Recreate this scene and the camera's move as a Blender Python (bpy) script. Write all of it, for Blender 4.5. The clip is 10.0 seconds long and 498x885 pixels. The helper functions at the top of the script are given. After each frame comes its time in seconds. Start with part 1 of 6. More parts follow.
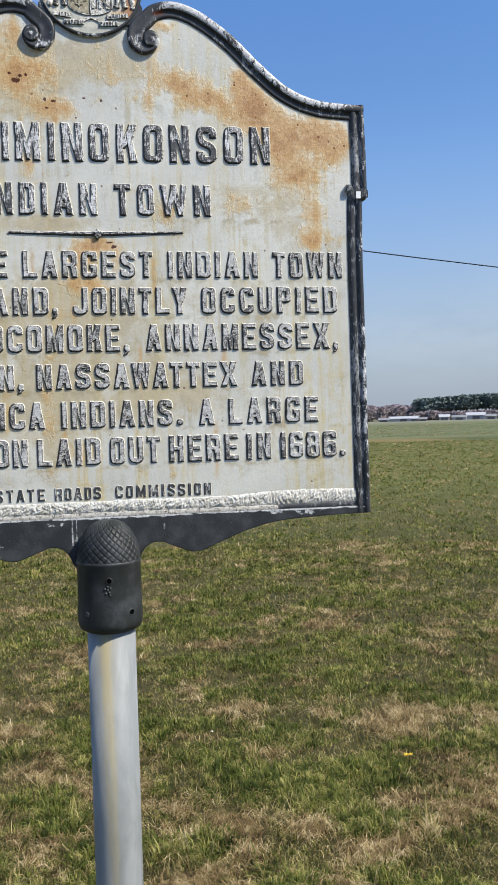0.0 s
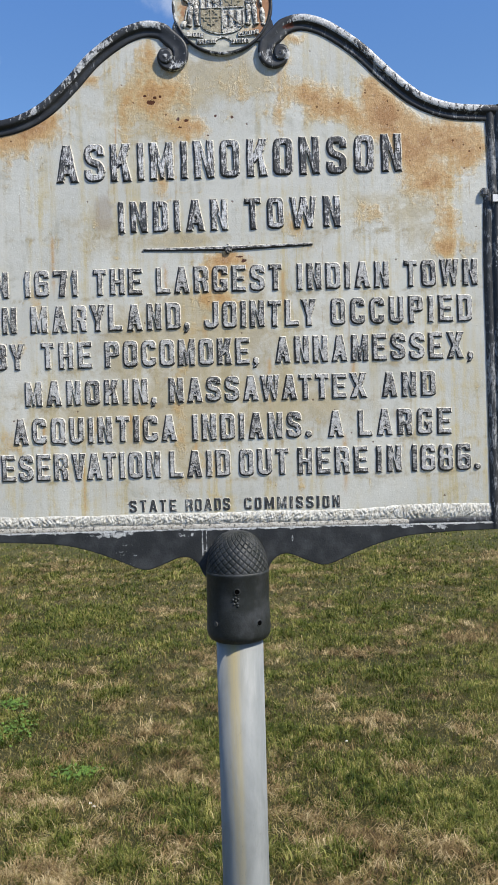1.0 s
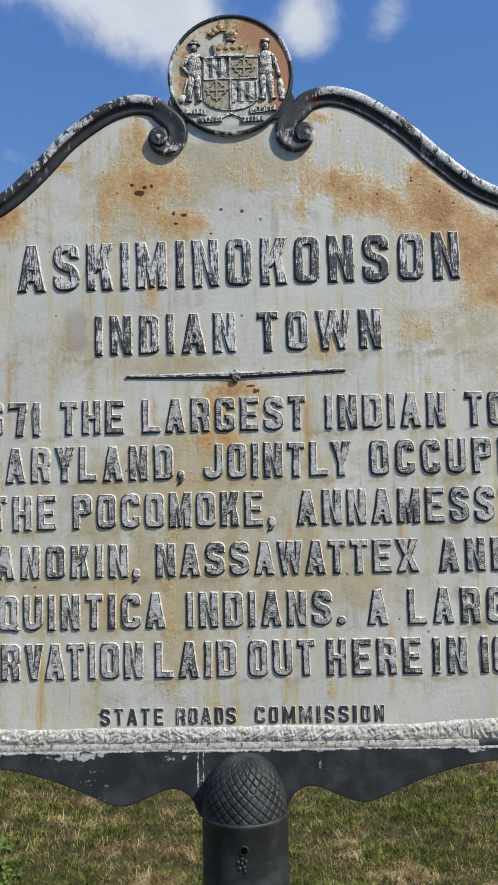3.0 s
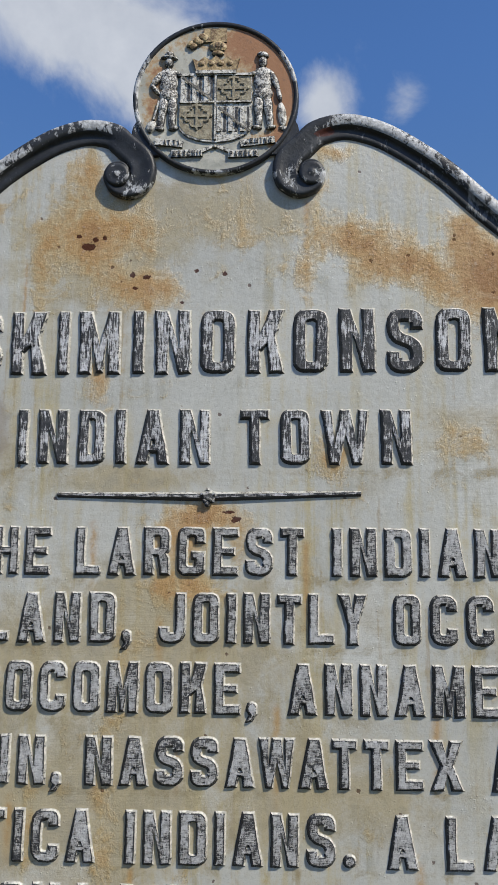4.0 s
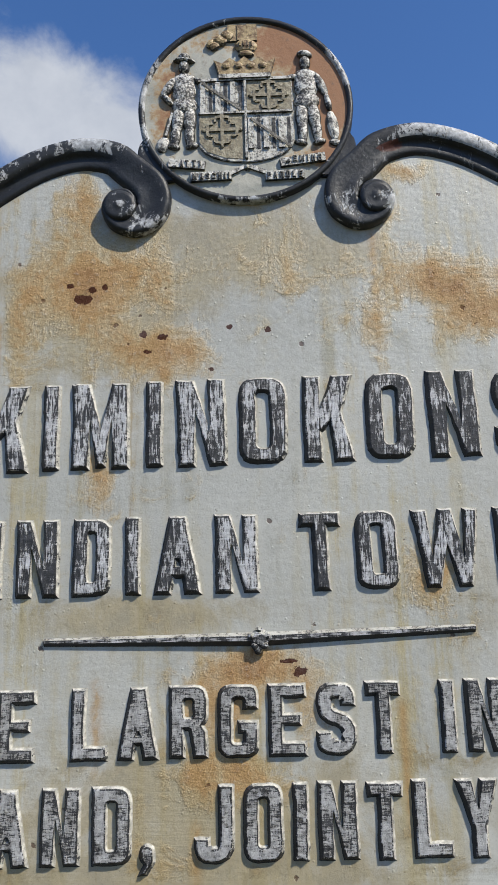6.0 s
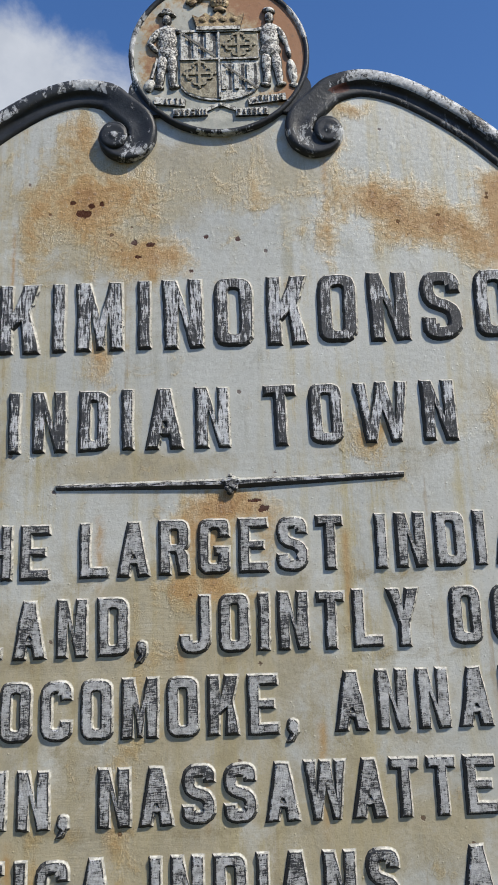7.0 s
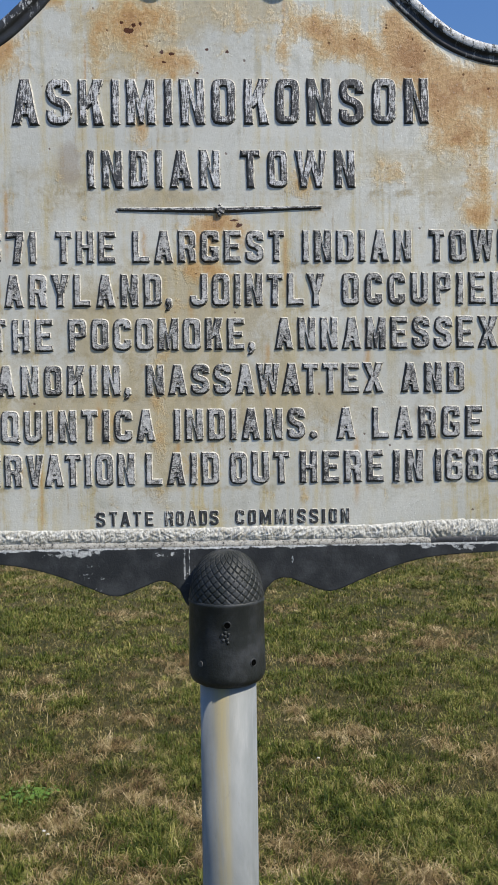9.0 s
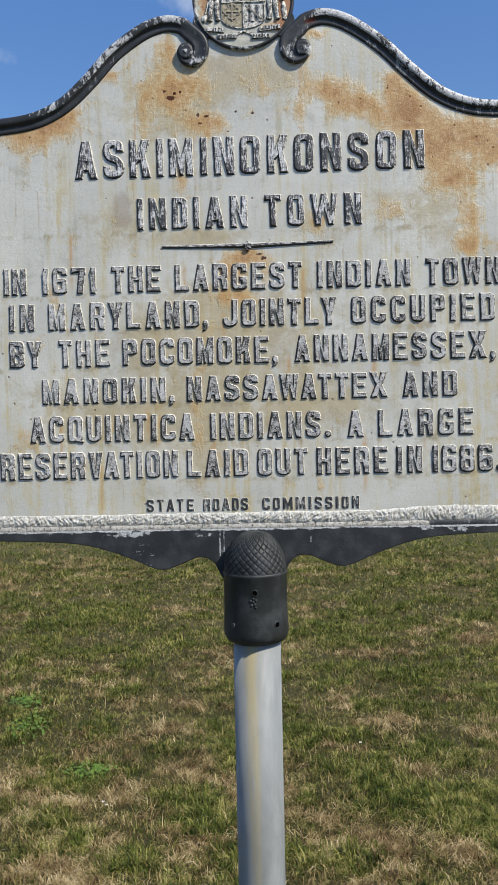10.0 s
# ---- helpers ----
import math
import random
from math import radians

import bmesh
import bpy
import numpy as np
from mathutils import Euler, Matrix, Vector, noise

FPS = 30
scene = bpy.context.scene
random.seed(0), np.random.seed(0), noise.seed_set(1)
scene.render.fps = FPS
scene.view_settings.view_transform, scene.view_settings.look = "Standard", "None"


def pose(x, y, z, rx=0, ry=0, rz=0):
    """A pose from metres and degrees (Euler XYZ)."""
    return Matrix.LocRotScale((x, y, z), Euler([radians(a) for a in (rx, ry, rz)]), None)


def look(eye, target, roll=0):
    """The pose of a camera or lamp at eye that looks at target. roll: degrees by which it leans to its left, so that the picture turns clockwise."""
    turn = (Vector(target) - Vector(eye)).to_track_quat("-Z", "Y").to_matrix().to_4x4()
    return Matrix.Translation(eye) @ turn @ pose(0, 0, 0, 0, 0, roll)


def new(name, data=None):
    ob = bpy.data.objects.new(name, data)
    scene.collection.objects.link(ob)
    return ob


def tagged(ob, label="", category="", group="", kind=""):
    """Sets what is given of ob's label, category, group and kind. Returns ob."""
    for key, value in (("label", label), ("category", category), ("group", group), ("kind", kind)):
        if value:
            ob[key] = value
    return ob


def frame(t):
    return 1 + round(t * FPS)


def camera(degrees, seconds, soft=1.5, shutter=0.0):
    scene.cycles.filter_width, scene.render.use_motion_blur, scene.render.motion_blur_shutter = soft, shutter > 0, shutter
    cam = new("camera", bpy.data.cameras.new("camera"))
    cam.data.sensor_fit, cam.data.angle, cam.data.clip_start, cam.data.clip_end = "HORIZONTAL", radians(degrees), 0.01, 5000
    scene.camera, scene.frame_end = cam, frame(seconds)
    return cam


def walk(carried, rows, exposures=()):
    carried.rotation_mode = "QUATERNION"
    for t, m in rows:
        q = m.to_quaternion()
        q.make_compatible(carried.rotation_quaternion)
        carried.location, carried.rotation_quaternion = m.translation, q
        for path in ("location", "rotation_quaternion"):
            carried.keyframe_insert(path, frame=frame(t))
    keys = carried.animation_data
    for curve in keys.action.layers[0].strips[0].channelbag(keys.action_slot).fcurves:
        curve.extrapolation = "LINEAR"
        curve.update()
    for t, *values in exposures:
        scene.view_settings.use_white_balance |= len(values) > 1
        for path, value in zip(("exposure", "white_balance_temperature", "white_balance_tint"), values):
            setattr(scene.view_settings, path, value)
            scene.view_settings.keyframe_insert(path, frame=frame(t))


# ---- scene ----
# ---- camera and walk ----
cam = camera(33.74, 10.0, soft=1.2)
ROWS = [
    (0, 0.0270, -1.6192, 1.7706, -9.07, -1.43, 1.61),
    (0.5, 0.0498, -1.5985, 1.7765, -1.17, -1.58, 1.33),
    (1, 0.0502, -1.6126, 1.7856, 0.68, -0.88, 1.54),
    (1.5, 0.0467, -1.6262, 1.8143, 0.13, 0.83, 1.71),
    (2, 0.0623, -1.5914, 1.8680, 0.24, 2.59, 1.28),
    (2.5, 0.0733, -1.4506, 1.9076, 1.02, 3.71, 1.08),
    (2.7, 0.0412, -1.3613, 1.9104, 1.18, 3.93, 1.26),
    (3.8, 0.0795, -0.9368, 2.0331, 2.64, 9.35, 0.12),
    (4, 0.0773, -0.8884, 2.0498, 2.11, 9.70, -0.46),
    (4.5, 0.0327, -0.7672, 2.0857, 1.43, 10.27, -0.25),
    (5, -0.0102, -0.6935, 2.1032, 1.96, 13.09, 0.69),
    (5.5, 0.0020, -0.6533, 2.1258, 1.71, 15.46, 1.03),
    (5.7, 0.0100, -0.6434, 2.1273, 1.88, 15.47, 1.20),
    (6.8, -0.0065, -0.7259, 2.0367, -0.62, 13.87, 2.24),
    (7, 0.0084, -0.7686, 1.9933, -0.26, 13.77, 1.98),
    (7.5, 0.0931, -0.8748, 1.8650, 2.04, 12.08, 0.91),
    (8, 0.1205, -1.0268, 1.8182, 6.74, 4.50, 1.64),
    (8.5, 0.0482, -1.1859, 1.7946, 2.43, 1.65, 2.37),
    (9, -0.0068, -1.3425, 1.7888, -2.09, -1.09, 0.75),
    (9.5, 0.0340, -1.4861, 1.7758, -1.64, -1.87, 0.14),
    (10, 0.0389, -1.5955, 1.7871, 1.58, -0.95, 1.20),
]
walk(cam, [(t, pose(x, y, z, 90 + pitch, roll, yaw)) for t, x, y, z, yaw, pitch, roll in ROWS],
     exposures=[(0.0, 0.36), (1.0, 0.26), (2.0, 0.18), (2.7, 0.10), (3.8, -0.20), (4.5, -0.21), (5.5, -0.16), (7.0, -0.16), (7.5, -0.20), (8.5, -0.06), (9.0, 0.03), (10.0, 0.12)])

# ---- world and sun ----
SUN_AZ, SUN_EL = 128.0, 47.0      # degrees clockwise from +y, and above the horizon


def sun_way():
    a, e = radians(SUN_AZ), radians(SUN_EL)
    return Vector((math.sin(a) * math.cos(e), math.cos(a) * math.cos(e), math.sin(e)))


class Nodes:
    """Short hand for building node trees."""

    def __init__(self, tree):
        self.t = tree

    def add(self, kind, **props):
        n = self.t.nodes.new(kind)
        if "operation" in props:
            n.operation = props["operation"]
        if "use_clamp" in props:
            n.use_clamp = props["use_clamp"]
        if "interpolation_type" in props:
            n.interpolation_type = props["interpolation_type"]
        if "data_type" in props:
            n.data_type = props["data_type"]
        if "blend_type" in props:
            n.blend_type = props["blend_type"]
        if "feature" in props:
            n.feature = props["feature"]
        return n

    def link(self, a, b):
        self.t.links.new(a, b)

    def put(self, socket, value):
        if isinstance(value, bpy.types.NodeSocket):
            self.t.links.new(value, socket)
        else:
            socket.default_value = value

    def math(self, op, a, b=None, c=None, clamp=False):
        n = self.add("ShaderNodeMath", operation=op, use_clamp=clamp)
        for i, v in enumerate((a, b, c)):
            if v is not None:
                self.put(n.inputs[i], v)
        return n.outputs[0]

    def step(self, value, lo, hi):
        n = self.add("ShaderNodeMapRange", interpolation_type="SMOOTHSTEP")
        self.put(n.inputs[0], value)
        n.inputs[1].default_value, n.inputs[2].default_value = lo, hi
        return n.outputs[0]

    def mix(self, fac, a, b, blend="MIX"):
        n = self.add("ShaderNodeMix", data_type="RGBA", blend_type=blend)
        self.put(n.inputs[0], fac)
        for i, v in ((6, a), (7, b)):
            self.put(n.inputs[i], v if isinstance(v, bpy.types.NodeSocket) else (*v, 1.0))
        return n.outputs[2]

    def noise(self, vec, scale, detail=4.0, rough=0.55, distort=0.0):
        n = self.add("ShaderNodeTexNoise")
        self.put(n.inputs["Vector"], vec)
        n.inputs["Scale"].default_value, n.inputs["Detail"].default_value = scale, detail
        n.inputs["Roughness"].default_value, n.inputs["Distortion"].default_value = rough, distort
        return n.outputs[0]

    def scaled(self, vec, s, move=(0, 0, 0)):
        n = self.add("ShaderNodeMapping")
        self.put(n.inputs["Vector"], vec)
        n.inputs["Scale"].default_value, n.inputs["Location"].default_value = s, move
        return n.outputs[0]

    def xyz(self, vec):
        n = self.add("ShaderNodeSeparateXYZ")
        self.put(n.inputs[0], vec)
        return n.outputs

    def blob(self, u, v, cu, cv, ru, rv):
        """A soft spot round (cu, cv)."""
        a = self.math("DIVIDE", self.math("SUBTRACT", u, cu), ru)
        b = self.math("DIVIDE", self.math("SUBTRACT", v, cv), rv)
        d = self.math("ADD", self.math("MULTIPLY", a, a), self.math("MULTIPLY", b, b))
        return self.math("EXPONENT", self.math("MULTIPLY", d, -1.0))

    def blobs(self, u, v, spots):
        total = None
        for cu, cv, ru, rv, w in spots:
            s = self.math("MULTIPLY", self.blob(u, v, cu, cv, ru, rv), w)
            total = s if total is None else self.math("ADD", total, s)
        return total


def build_world():
    world = bpy.data.worlds.new("sky")
    scene.world = world
    world.use_nodes = True
    world.node_tree.nodes.clear()
    n = Nodes(world.node_tree)
    sky = n.add("ShaderNodeTexSky")
    sky.sky_type, sky.sun_disc = "NISHITA", False
    sky.sun_elevation, sky.sun_rotation = radians(SUN_EL), radians(SUN_AZ)
    sky.altitude, sky.air_density, sky.dust_density, sky.ozone_density = 10.0, 1.0, 0.35, 2.2
    way = n.add("ShaderNodeTexCoord").outputs["Generated"]
    x, y, z = n.xyz(way)
    az = n.math("MULTIPLY", n.math("ARCTAN2", x, y), 57.29578)
    el = n.math("MULTIPLY", n.math("ARCSINE", z), 57.29578)
    # the fair-weather clouds over the field: azimuth, height, half widths, weight
    spots = [(-7.2, 32.0, 5.0, 2.6, 0.8), (3.3, 31.7, 2.1, 2.2, 0.70), (9.0, 31.0, 1.8, 1.3, 0.42), (-11, 35.5, 7.5, 4.2, 1.0), (-19, 37.5, 6, 4, 0.9), (4.5, 33.0, 3.0, 3.4, 0.54), (9.5, 32.2, 2.4, 2.2, 0.30),
             (-4.5, 27.2, 3.0, 1.3, 0.5), (-17.5, 23.6, 1.8, 1.0, 0.55), (-45, 30, 14, 6, 0.8), (60, 34, 16, 6, 0.7),
             (120, 28, 20, 5, 0.7), (-120, 32, 24, 6, 0.8)]
    mass = n.blobs(az, el, spots)
    billow = n.noise(way, 9.0, 7.0, 0.6, 0.3)
    mask = n.step(n.math("ADD", mass, n.math("MULTIPLY", n.math("SUBTRACT", billow, 0.5), 1.5)), 0.33, 0.95)
    mask = n.math("MULTIPLY", mask, 0.86)
    grey = n.noise(way, 22.0, 4.0, 0.6)
    cloud = n.mix(grey, (4.0, 4.3, 4.8), (6.1, 6.3, 6.6))
    clear = n.add("ShaderNodeHueSaturation")
    clear.inputs["Saturation"].default_value = 1.14
    n.link(sky.outputs[0], clear.inputs["Color"])
    tint = n.mix(1.0, clear.outputs[0], (0.86, 0.915, 1.02), "MULTIPLY")
    # haze low over the fields
    tint = n.mix(n.step(el, 20.0, 36.0), tint, n.mix(1.0, tint, (1.02, 1.12, 1.24), "MULTIPLY"))
    low = n.mix(n.step(el, -2.0, 22.0), (2.0, 2.32, 2.85), tint)
    veil = n.math("MULTIPLY", n.blobs(az, el, [(22, 5.0, 10, 2.4, 0.16), (34, 9.0, 8, 3.0, 0.14), (14, 8.0, 6, 1.2, 0.08), (-12, 6.0, 9, 2.0, 0.1)]), n.step(n.noise(n.scaled(way, (1, 1, 3)), 7.0, 6.0, 0.6), 0.25, 0.65))
    low = n.mix(veil, low, (4.6, 5.0, 5.7))
    colour = n.mix(mask, low, cloud)
    back = n.add("ShaderNodeBackground")
    n.link(colour, back.inputs[0])
    back.inputs[1].default_value = 0.14
    n.link(back.outputs[0], n.add("ShaderNodeOutputWorld").inputs[0])


build_world()
sun = new("sun", bpy.data.lights.new("sun", "SUN"))
sun.data.energy, sun.data.angle, sun.data.color = 4.8, radians(0.55), (1.0, 0.935, 0.815)
sun.matrix_world = look(sun_way() * 50, (0, 0, 0))

# ---- materials ----


def material(name, rough=0.6, metal=0.0, spec=0.5):
    m = bpy.data.materials.new(name)
    m.use_nodes = True
    n = Nodes(m.node_tree)
    b = m.node_tree.nodes["Principled BSDF"]
    b.inputs["Roughness"].default_value, b.inputs["Metallic"].default_value = rough, metal
    b.inputs["Specular IOR Level"].default_value = spec
    return m, n, b


def bump(n, b, height, strength=0.3, distance=0.002):
    k = n.add("ShaderNodeBump")
    k.inputs["Strength"].default_value, k.inputs["Distance"].default_value = strength, distance
    n.put(k.inputs["Height"], height)
    n.link(k.outputs[0], b.inputs["Normal"])


def here(n):
    return n.add("ShaderNodeTexCoord").outputs["Object"]


def rgb(n, fac, *stops):
    r = n.add("ShaderNodeValToRGB")
    n.put(r.inputs[0], fac)
    e = r.color_ramp.elements
    while len(e) < len(stops):
        e.new(0.5)
    for k, (p, c) in zip(e, stops):
        k.position, k.color = p, (*c, 1.0)
    return r.outputs[0]


def plate_paint():
    """Old white enamel, chalky and rain-streaked, with rust bleeding through."""
    m, n, b = material("weathered_white_paint", 0.5, spec=0.9)
    p = here(n)
    x, y, z = n.xyz(p)
    streak = n.noise(n.scaled(p, (52, 1, 2.6)), 1.0, 8.0, 0.68)
    drip = n.noise(n.scaled(p, (85, 1, 4.0), (3, 0, 1)), 1.0, 7.0, 0.66)
    fine = n.noise(p, 75.0, 8.0, 0.72)
    broad = n.noise(p, 5.0, 3.0, 0.5)
    mid = n.noise(p, 11.0, 12.0, 0.72, 0.7)
    patch = n.noise(p, 34.0, 12.0, 0.74, 0.5)
    white = n.mix(n.step(broad, 0.35, 0.7), (0.520, 0.516, 0.464), (0.624, 0.617, 0.556))
    white = n.mix(n.math("MULTIPLY", n.step(fine, 0.40, 0.68), 0.26), white, (0.41, 0.41, 0.35))
    white = n.mix(n.math("MULTIPLY", n.step(patch, 0.52, 0.68), 0.18), white, (0.57, 0.52, 0.36))
    # yellow rain streaks, heavier in some columns and over the lower lines
    cols = n.step(n.noise(n.scaled(p, (13, 1, 1.4)), 1.0, 3.0), 0.42, 0.60)
    low = n.math("ADD", n.math("MULTIPLY", n.step(z, 0.20, 0.05), 0.35), 0.65)
    runs = n.math("MULTIPLY", n.math("MULTIPLY", n.step(n.math("ADD", streak, n.math("MULTIPLY", n.math("SUBTRACT", patch, 0.5), 0.5)), 0.43, 0.64), cols), low)
    white = n.mix(n.math("MULTIPLY", runs, 0.78), white, (0.52, 0.43, 0.21))
    white = n.mix(n.math("MULTIPLY", n.step(n.math("ADD", drip, n.math("MULTIPLY", n.math("SUBTRACT", patch, 0.5), 0.4)), 0.59, 0.70), 0.5), white, (0.33, 0.23, 0.10))
    # grey-green grime
    white = n.mix(n.math("MULTIPLY", n.step(n.math("ADD", mid, n.math("MULTIPLY", streak, 0.5)), 0.76, 0.95), 0.45), white, (0.25, 0.24, 0.17))
    place_of = n.blobs(x, z, [(-0.03, 0.325, 0.15, 0.05, 1.7), (-0.14, 0.27, 0.09, 0.07, 1.5), (-0.09, 0.018, 0.09, 0.018, 2.0), (-0.06, -0.13, 0.16, 0.06, 1.5), (-0.10, -0.19, 0.12, 0.05, 1.4), (-0.13, -0.33, 0.22, 0.07, 1.2), (-0.09, -0.43, 0.05, 0.06, 0.9),
                              (0.0, -0.24, 0.26, 0.12, 0.9), (0.15, -0.31, 0.12, 0.04, 0.9), (-0.25, 0.045, 0.06, 0.05, 0.9), (0.13, 0.035, 0.05, 0.03, 0.9), (0.28, 0.075, 0.07, 0.04, 1.0), (-0.33, -0.30, 0.12, 0.08, 0.6), (0.33, -0.44, 0.12, 0.06, 0.3), (0.40, 0.06, 0.08, 0.12, 0.8)])
    dingy = n.math("ADD", n.noise(p, 9.0, 10.0, 0.72, 0.6), n.math("ADD", n.math("MULTIPLY", n.math("SUBTRACT", patch, 0.5), 0.6), n.math("MULTIPLY", n.math("MINIMUM", place_of, 1.6), 0.22)))
    dingy = n.math("MULTIPLY", n.step(dingy, 0.55, 0.82), n.math("ADD", 0.26, n.math("MULTIPLY", n.math("MINIMUM", place_of, 1.0), 0.50)))
    white = n.mix(dingy, white, n.mix(n.step(patch, 0.42, 0.60), (0.45, 0.365, 0.195), (0.365, 0.305, 0.185)))
    # dirt gathered under each line of letters
    feet = n.blobs(n.math("MULTIPLY", x, 0.0), z, [(0.0, foot, 1.0, 0.010, 0.8) for foot in (0.026, -0.092, -0.163, -0.234, -0.306, -0.381, -0.453)])
    feet = n.step(n.math("ADD", feet, n.math("MULTIPLY", n.math("SUBTRACT", n.math("ADD", mid, patch), 1.0), 2.6)), 0.66, 1.25)
    white = n.mix(n.math("MULTIPLY", feet, 0.62), white, (0.31, 0.25, 0.135))
    # a grey-brown smudge beside the second line
    smudge = n.math("MULTIPLY", n.step(n.math("ADD", n.blobs(x, z, [(-0.245, 0.085, 0.026, 0.030, 1.0), (-0.238, 0.052, 0.02, 0.02, 0.6)]), n.math("MULTIPLY", n.math("SUBTRACT", mid, 0.5), 2.0)), 0.4, 0.9), 0.6)
    white = n.mix(smudge, white, (0.33, 0.27, 0.20))
    # single drips: place, top, foot, half width
    rnd = random.Random(21)
    drips = [(0.1075, 0.345, 0.235, 0.0035), (-0.2146, 0.27, 0.15, 0.002), (-0.0995, 0.345, 0.285, 0.004)]
    drips += [(rnd.uniform(-0.46, 0.24), t, t - rnd.uniform(0.05, 0.13), rnd.uniform(0.0015, 0.005)) for t in (0.03, -0.03, -0.05, -0.11, -0.13, -0.17, -0.19, -0.25, -0.27, -0.31, -0.33, -0.38, -0.40, -0.42, -0.36, -0.22)]
    for dx, top, foot, wide in drips:
        line = n.blob(n.math("ADD", x, n.math("MULTIPLY", n.math("SUBTRACT", mid, 0.5), 0.006)), n.math("MULTIPLY", z, 0.0), dx, 0.0, wide, 1.0)
        line = n.math("MULTIPLY", line, n.math("MULTIPLY", n.step(z, foot - 0.02, foot + 0.04), n.step(z, top + 0.006, top - 0.006)))
        line = n.math("MULTIPLY", line, n.step(patch, 0.32, 0.55))
        white = n.mix(n.math("MULTIPLY", line, 0.75), white, (0.47, 0.27, 0.08))
    # where the rust comes through: places, half widths, weight
    rust = n.blobs(x, z, [(-0.135, 0.305, 0.075, 0.055, 0.50), (-0.195, 0.300, 0.020, 0.07, 0.25), (-0.085, 0.330, 0.020, 0.05, 0.25), (-0.100, 0.235, 0.035, 0.030, 0.35), (0.032, 0.303, 0.020, 0.03, 0.22), (0.145, 0.305, 0.07, 0.020, 0.25), (-0.20, 0.235, 0.012, 0.05, 0.25), (-0.066, 0.235, 0.045, 0.022, 0.68), (-0.138, 0.292, 0.035, 0.025, 0.45), (-0.153, 0.385, 0.022, 0.030, 0.50), (0.016, 0.313, 0.07, 0.05, 0.16),
                          (0.159, 0.294, 0.050, 0.025, 0.74), (0.220, 0.265, 0.060, 0.024, 0.70), (0.300, 0.232, 0.060, 0.030, 0.78), (0.123, 0.350, 0.020, 0.022, 0.36), (0.104, 0.250, 0.012, 0.030, 0.40),
                          (0.287, 0.303, 0.022, 0.032, 0.92), (0.322, 0.262, 0.030, 0.030, 0.90), (0.414, 0.202, 0.085, 0.038, 0.84), (0.475, 0.170, 0.035, 0.050, 0.55), (0.362, 0.172, 0.045, 0.030, 0.70),
                          (0.393, 0.120, 0.045, 0.034, 0.80), (0.427, 0.036, 0.028, 0.045, 0.74), (0.420, -0.015, 0.028, 0.018, 0.62), (0.145, 0.400, 0.020, 0.012, 0.70)])
    rust = n.math("ADD", rust, n.blobs(x, z, [(-0.368, 0.250, 0.050, 0.028, 0.95), (-0.425, 0.218, 0.060, 0.035, 0.75), (-0.265, 0.330, 0.022, 0.015, 0.50), (0.275, 0.064, 0.032, 0.022, 0.48), (-0.125, 0.132, 0.016, 0.036, 0.55), (0.133, 0.044, 0.020, 0.028, 0.55),
                                              (-0.035, -0.048, 0.028, 0.034, 0.76), (0.000, -0.022, 0.028, 0.018, 0.82), (0.036, -0.050, 0.018, 0.030, 0.52), (-0.040, -0.102, 0.045, 0.018, 0.50), (0.007, -0.106, 0.028, 0.018, 0.40),
                                              (-0.379, -0.100, 0.016, 0.030, 0.52), (-0.104, -0.340, 0.014, 0.110, 0.42), (-0.027, -0.421, 0.018, 0.040, 0.56), (-0.060, -0.430, 0.020, 0.030, 0.46), (0.129, -0.448, 0.010, 0.050, 0.42),
                                              (-0.436, -0.365, 0.028, 0.028, 0.52), (-0.082, -0.176, 0.028, 0.055, 0.46), (-0.270, -0.337, 0.012, 0.030, 0.42), (-0.180, -0.360, 0.012, 0.050, 0.46), (-0.415, -0.178, 0.018, 0.045, 0.36)]))
    ragged = n.math("ADD", n.math("MULTIPLY", n.math("SUBTRACT", mid, 0.5), 1.35), n.math("MULTIPLY", n.math("SUBTRACT", streak, 0.5), 0.7))
    ragged = n.math("ADD", ragged, n.math("MULTIPLY", n.math("SUBTRACT", patch, 0.5), 1.5))
    rust = n.math("ADD", rust, ragged)
    faint = n.math("MULTIPLY", n.step(rust, 0.15, 0.47), 0.66)
    col = n.mix(faint, white, (0.52, 0.375, 0.170))
    tan = n.math("MULTIPLY", n.step(rust, 0.38, 0.76), 0.70)
    col = n.mix(tan, col, (0.50, 0.285, 0.105))
    deep = n.math("MULTIPLY", n.step(n.math("ADD", rust, n.math("MULTIPLY", n.math("SUBTRACT", fine, 0.5), 1.7)), 0.70, 1.25), 0.55)
    col = n.mix(deep, col, (0.27, 0.105, 0.032))
    # paler blooms inside the rust
    bloom = n.math("MULTIPLY", n.step(n.noise(p, 42.0, 9.0, 0.72, 0.8), 0.50, 0.64), 0.5)
    col = n.mix(n.math("MULTIPLY", bloom, tan), col, (0.60, 0.47, 0.29))
    # flecks of paint left on the rust
    left = n.math("MULTIPLY", n.step(n.noise(p, 150.0, 8.0, 0.76), 0.55, 0.63), 0.55)
    col = n.mix(n.math("MULTIPLY", left, faint), col, (0.56, 0.51, 0.40))
    # bare pits, small and dark, thicker where it rusts
    pit = n.add("ShaderNodeTexVoronoi", feature="F1")
    n.link(p, pit.inputs["Vector"])
    pit.inputs["Scale"].default_value = 95.0
    reach = n.math("MULTIPLY", n.noise(p, 420.0, 3.0), 0.42)
    dots = n.step(n.math("SUBTRACT", pit.outputs["Distance"], reach), 0.02, -0.04)
    often = n.math("ADD", n.math("MULTIPLY", n.step(rust, 0.3, 0.8), 0.10), 0.018)
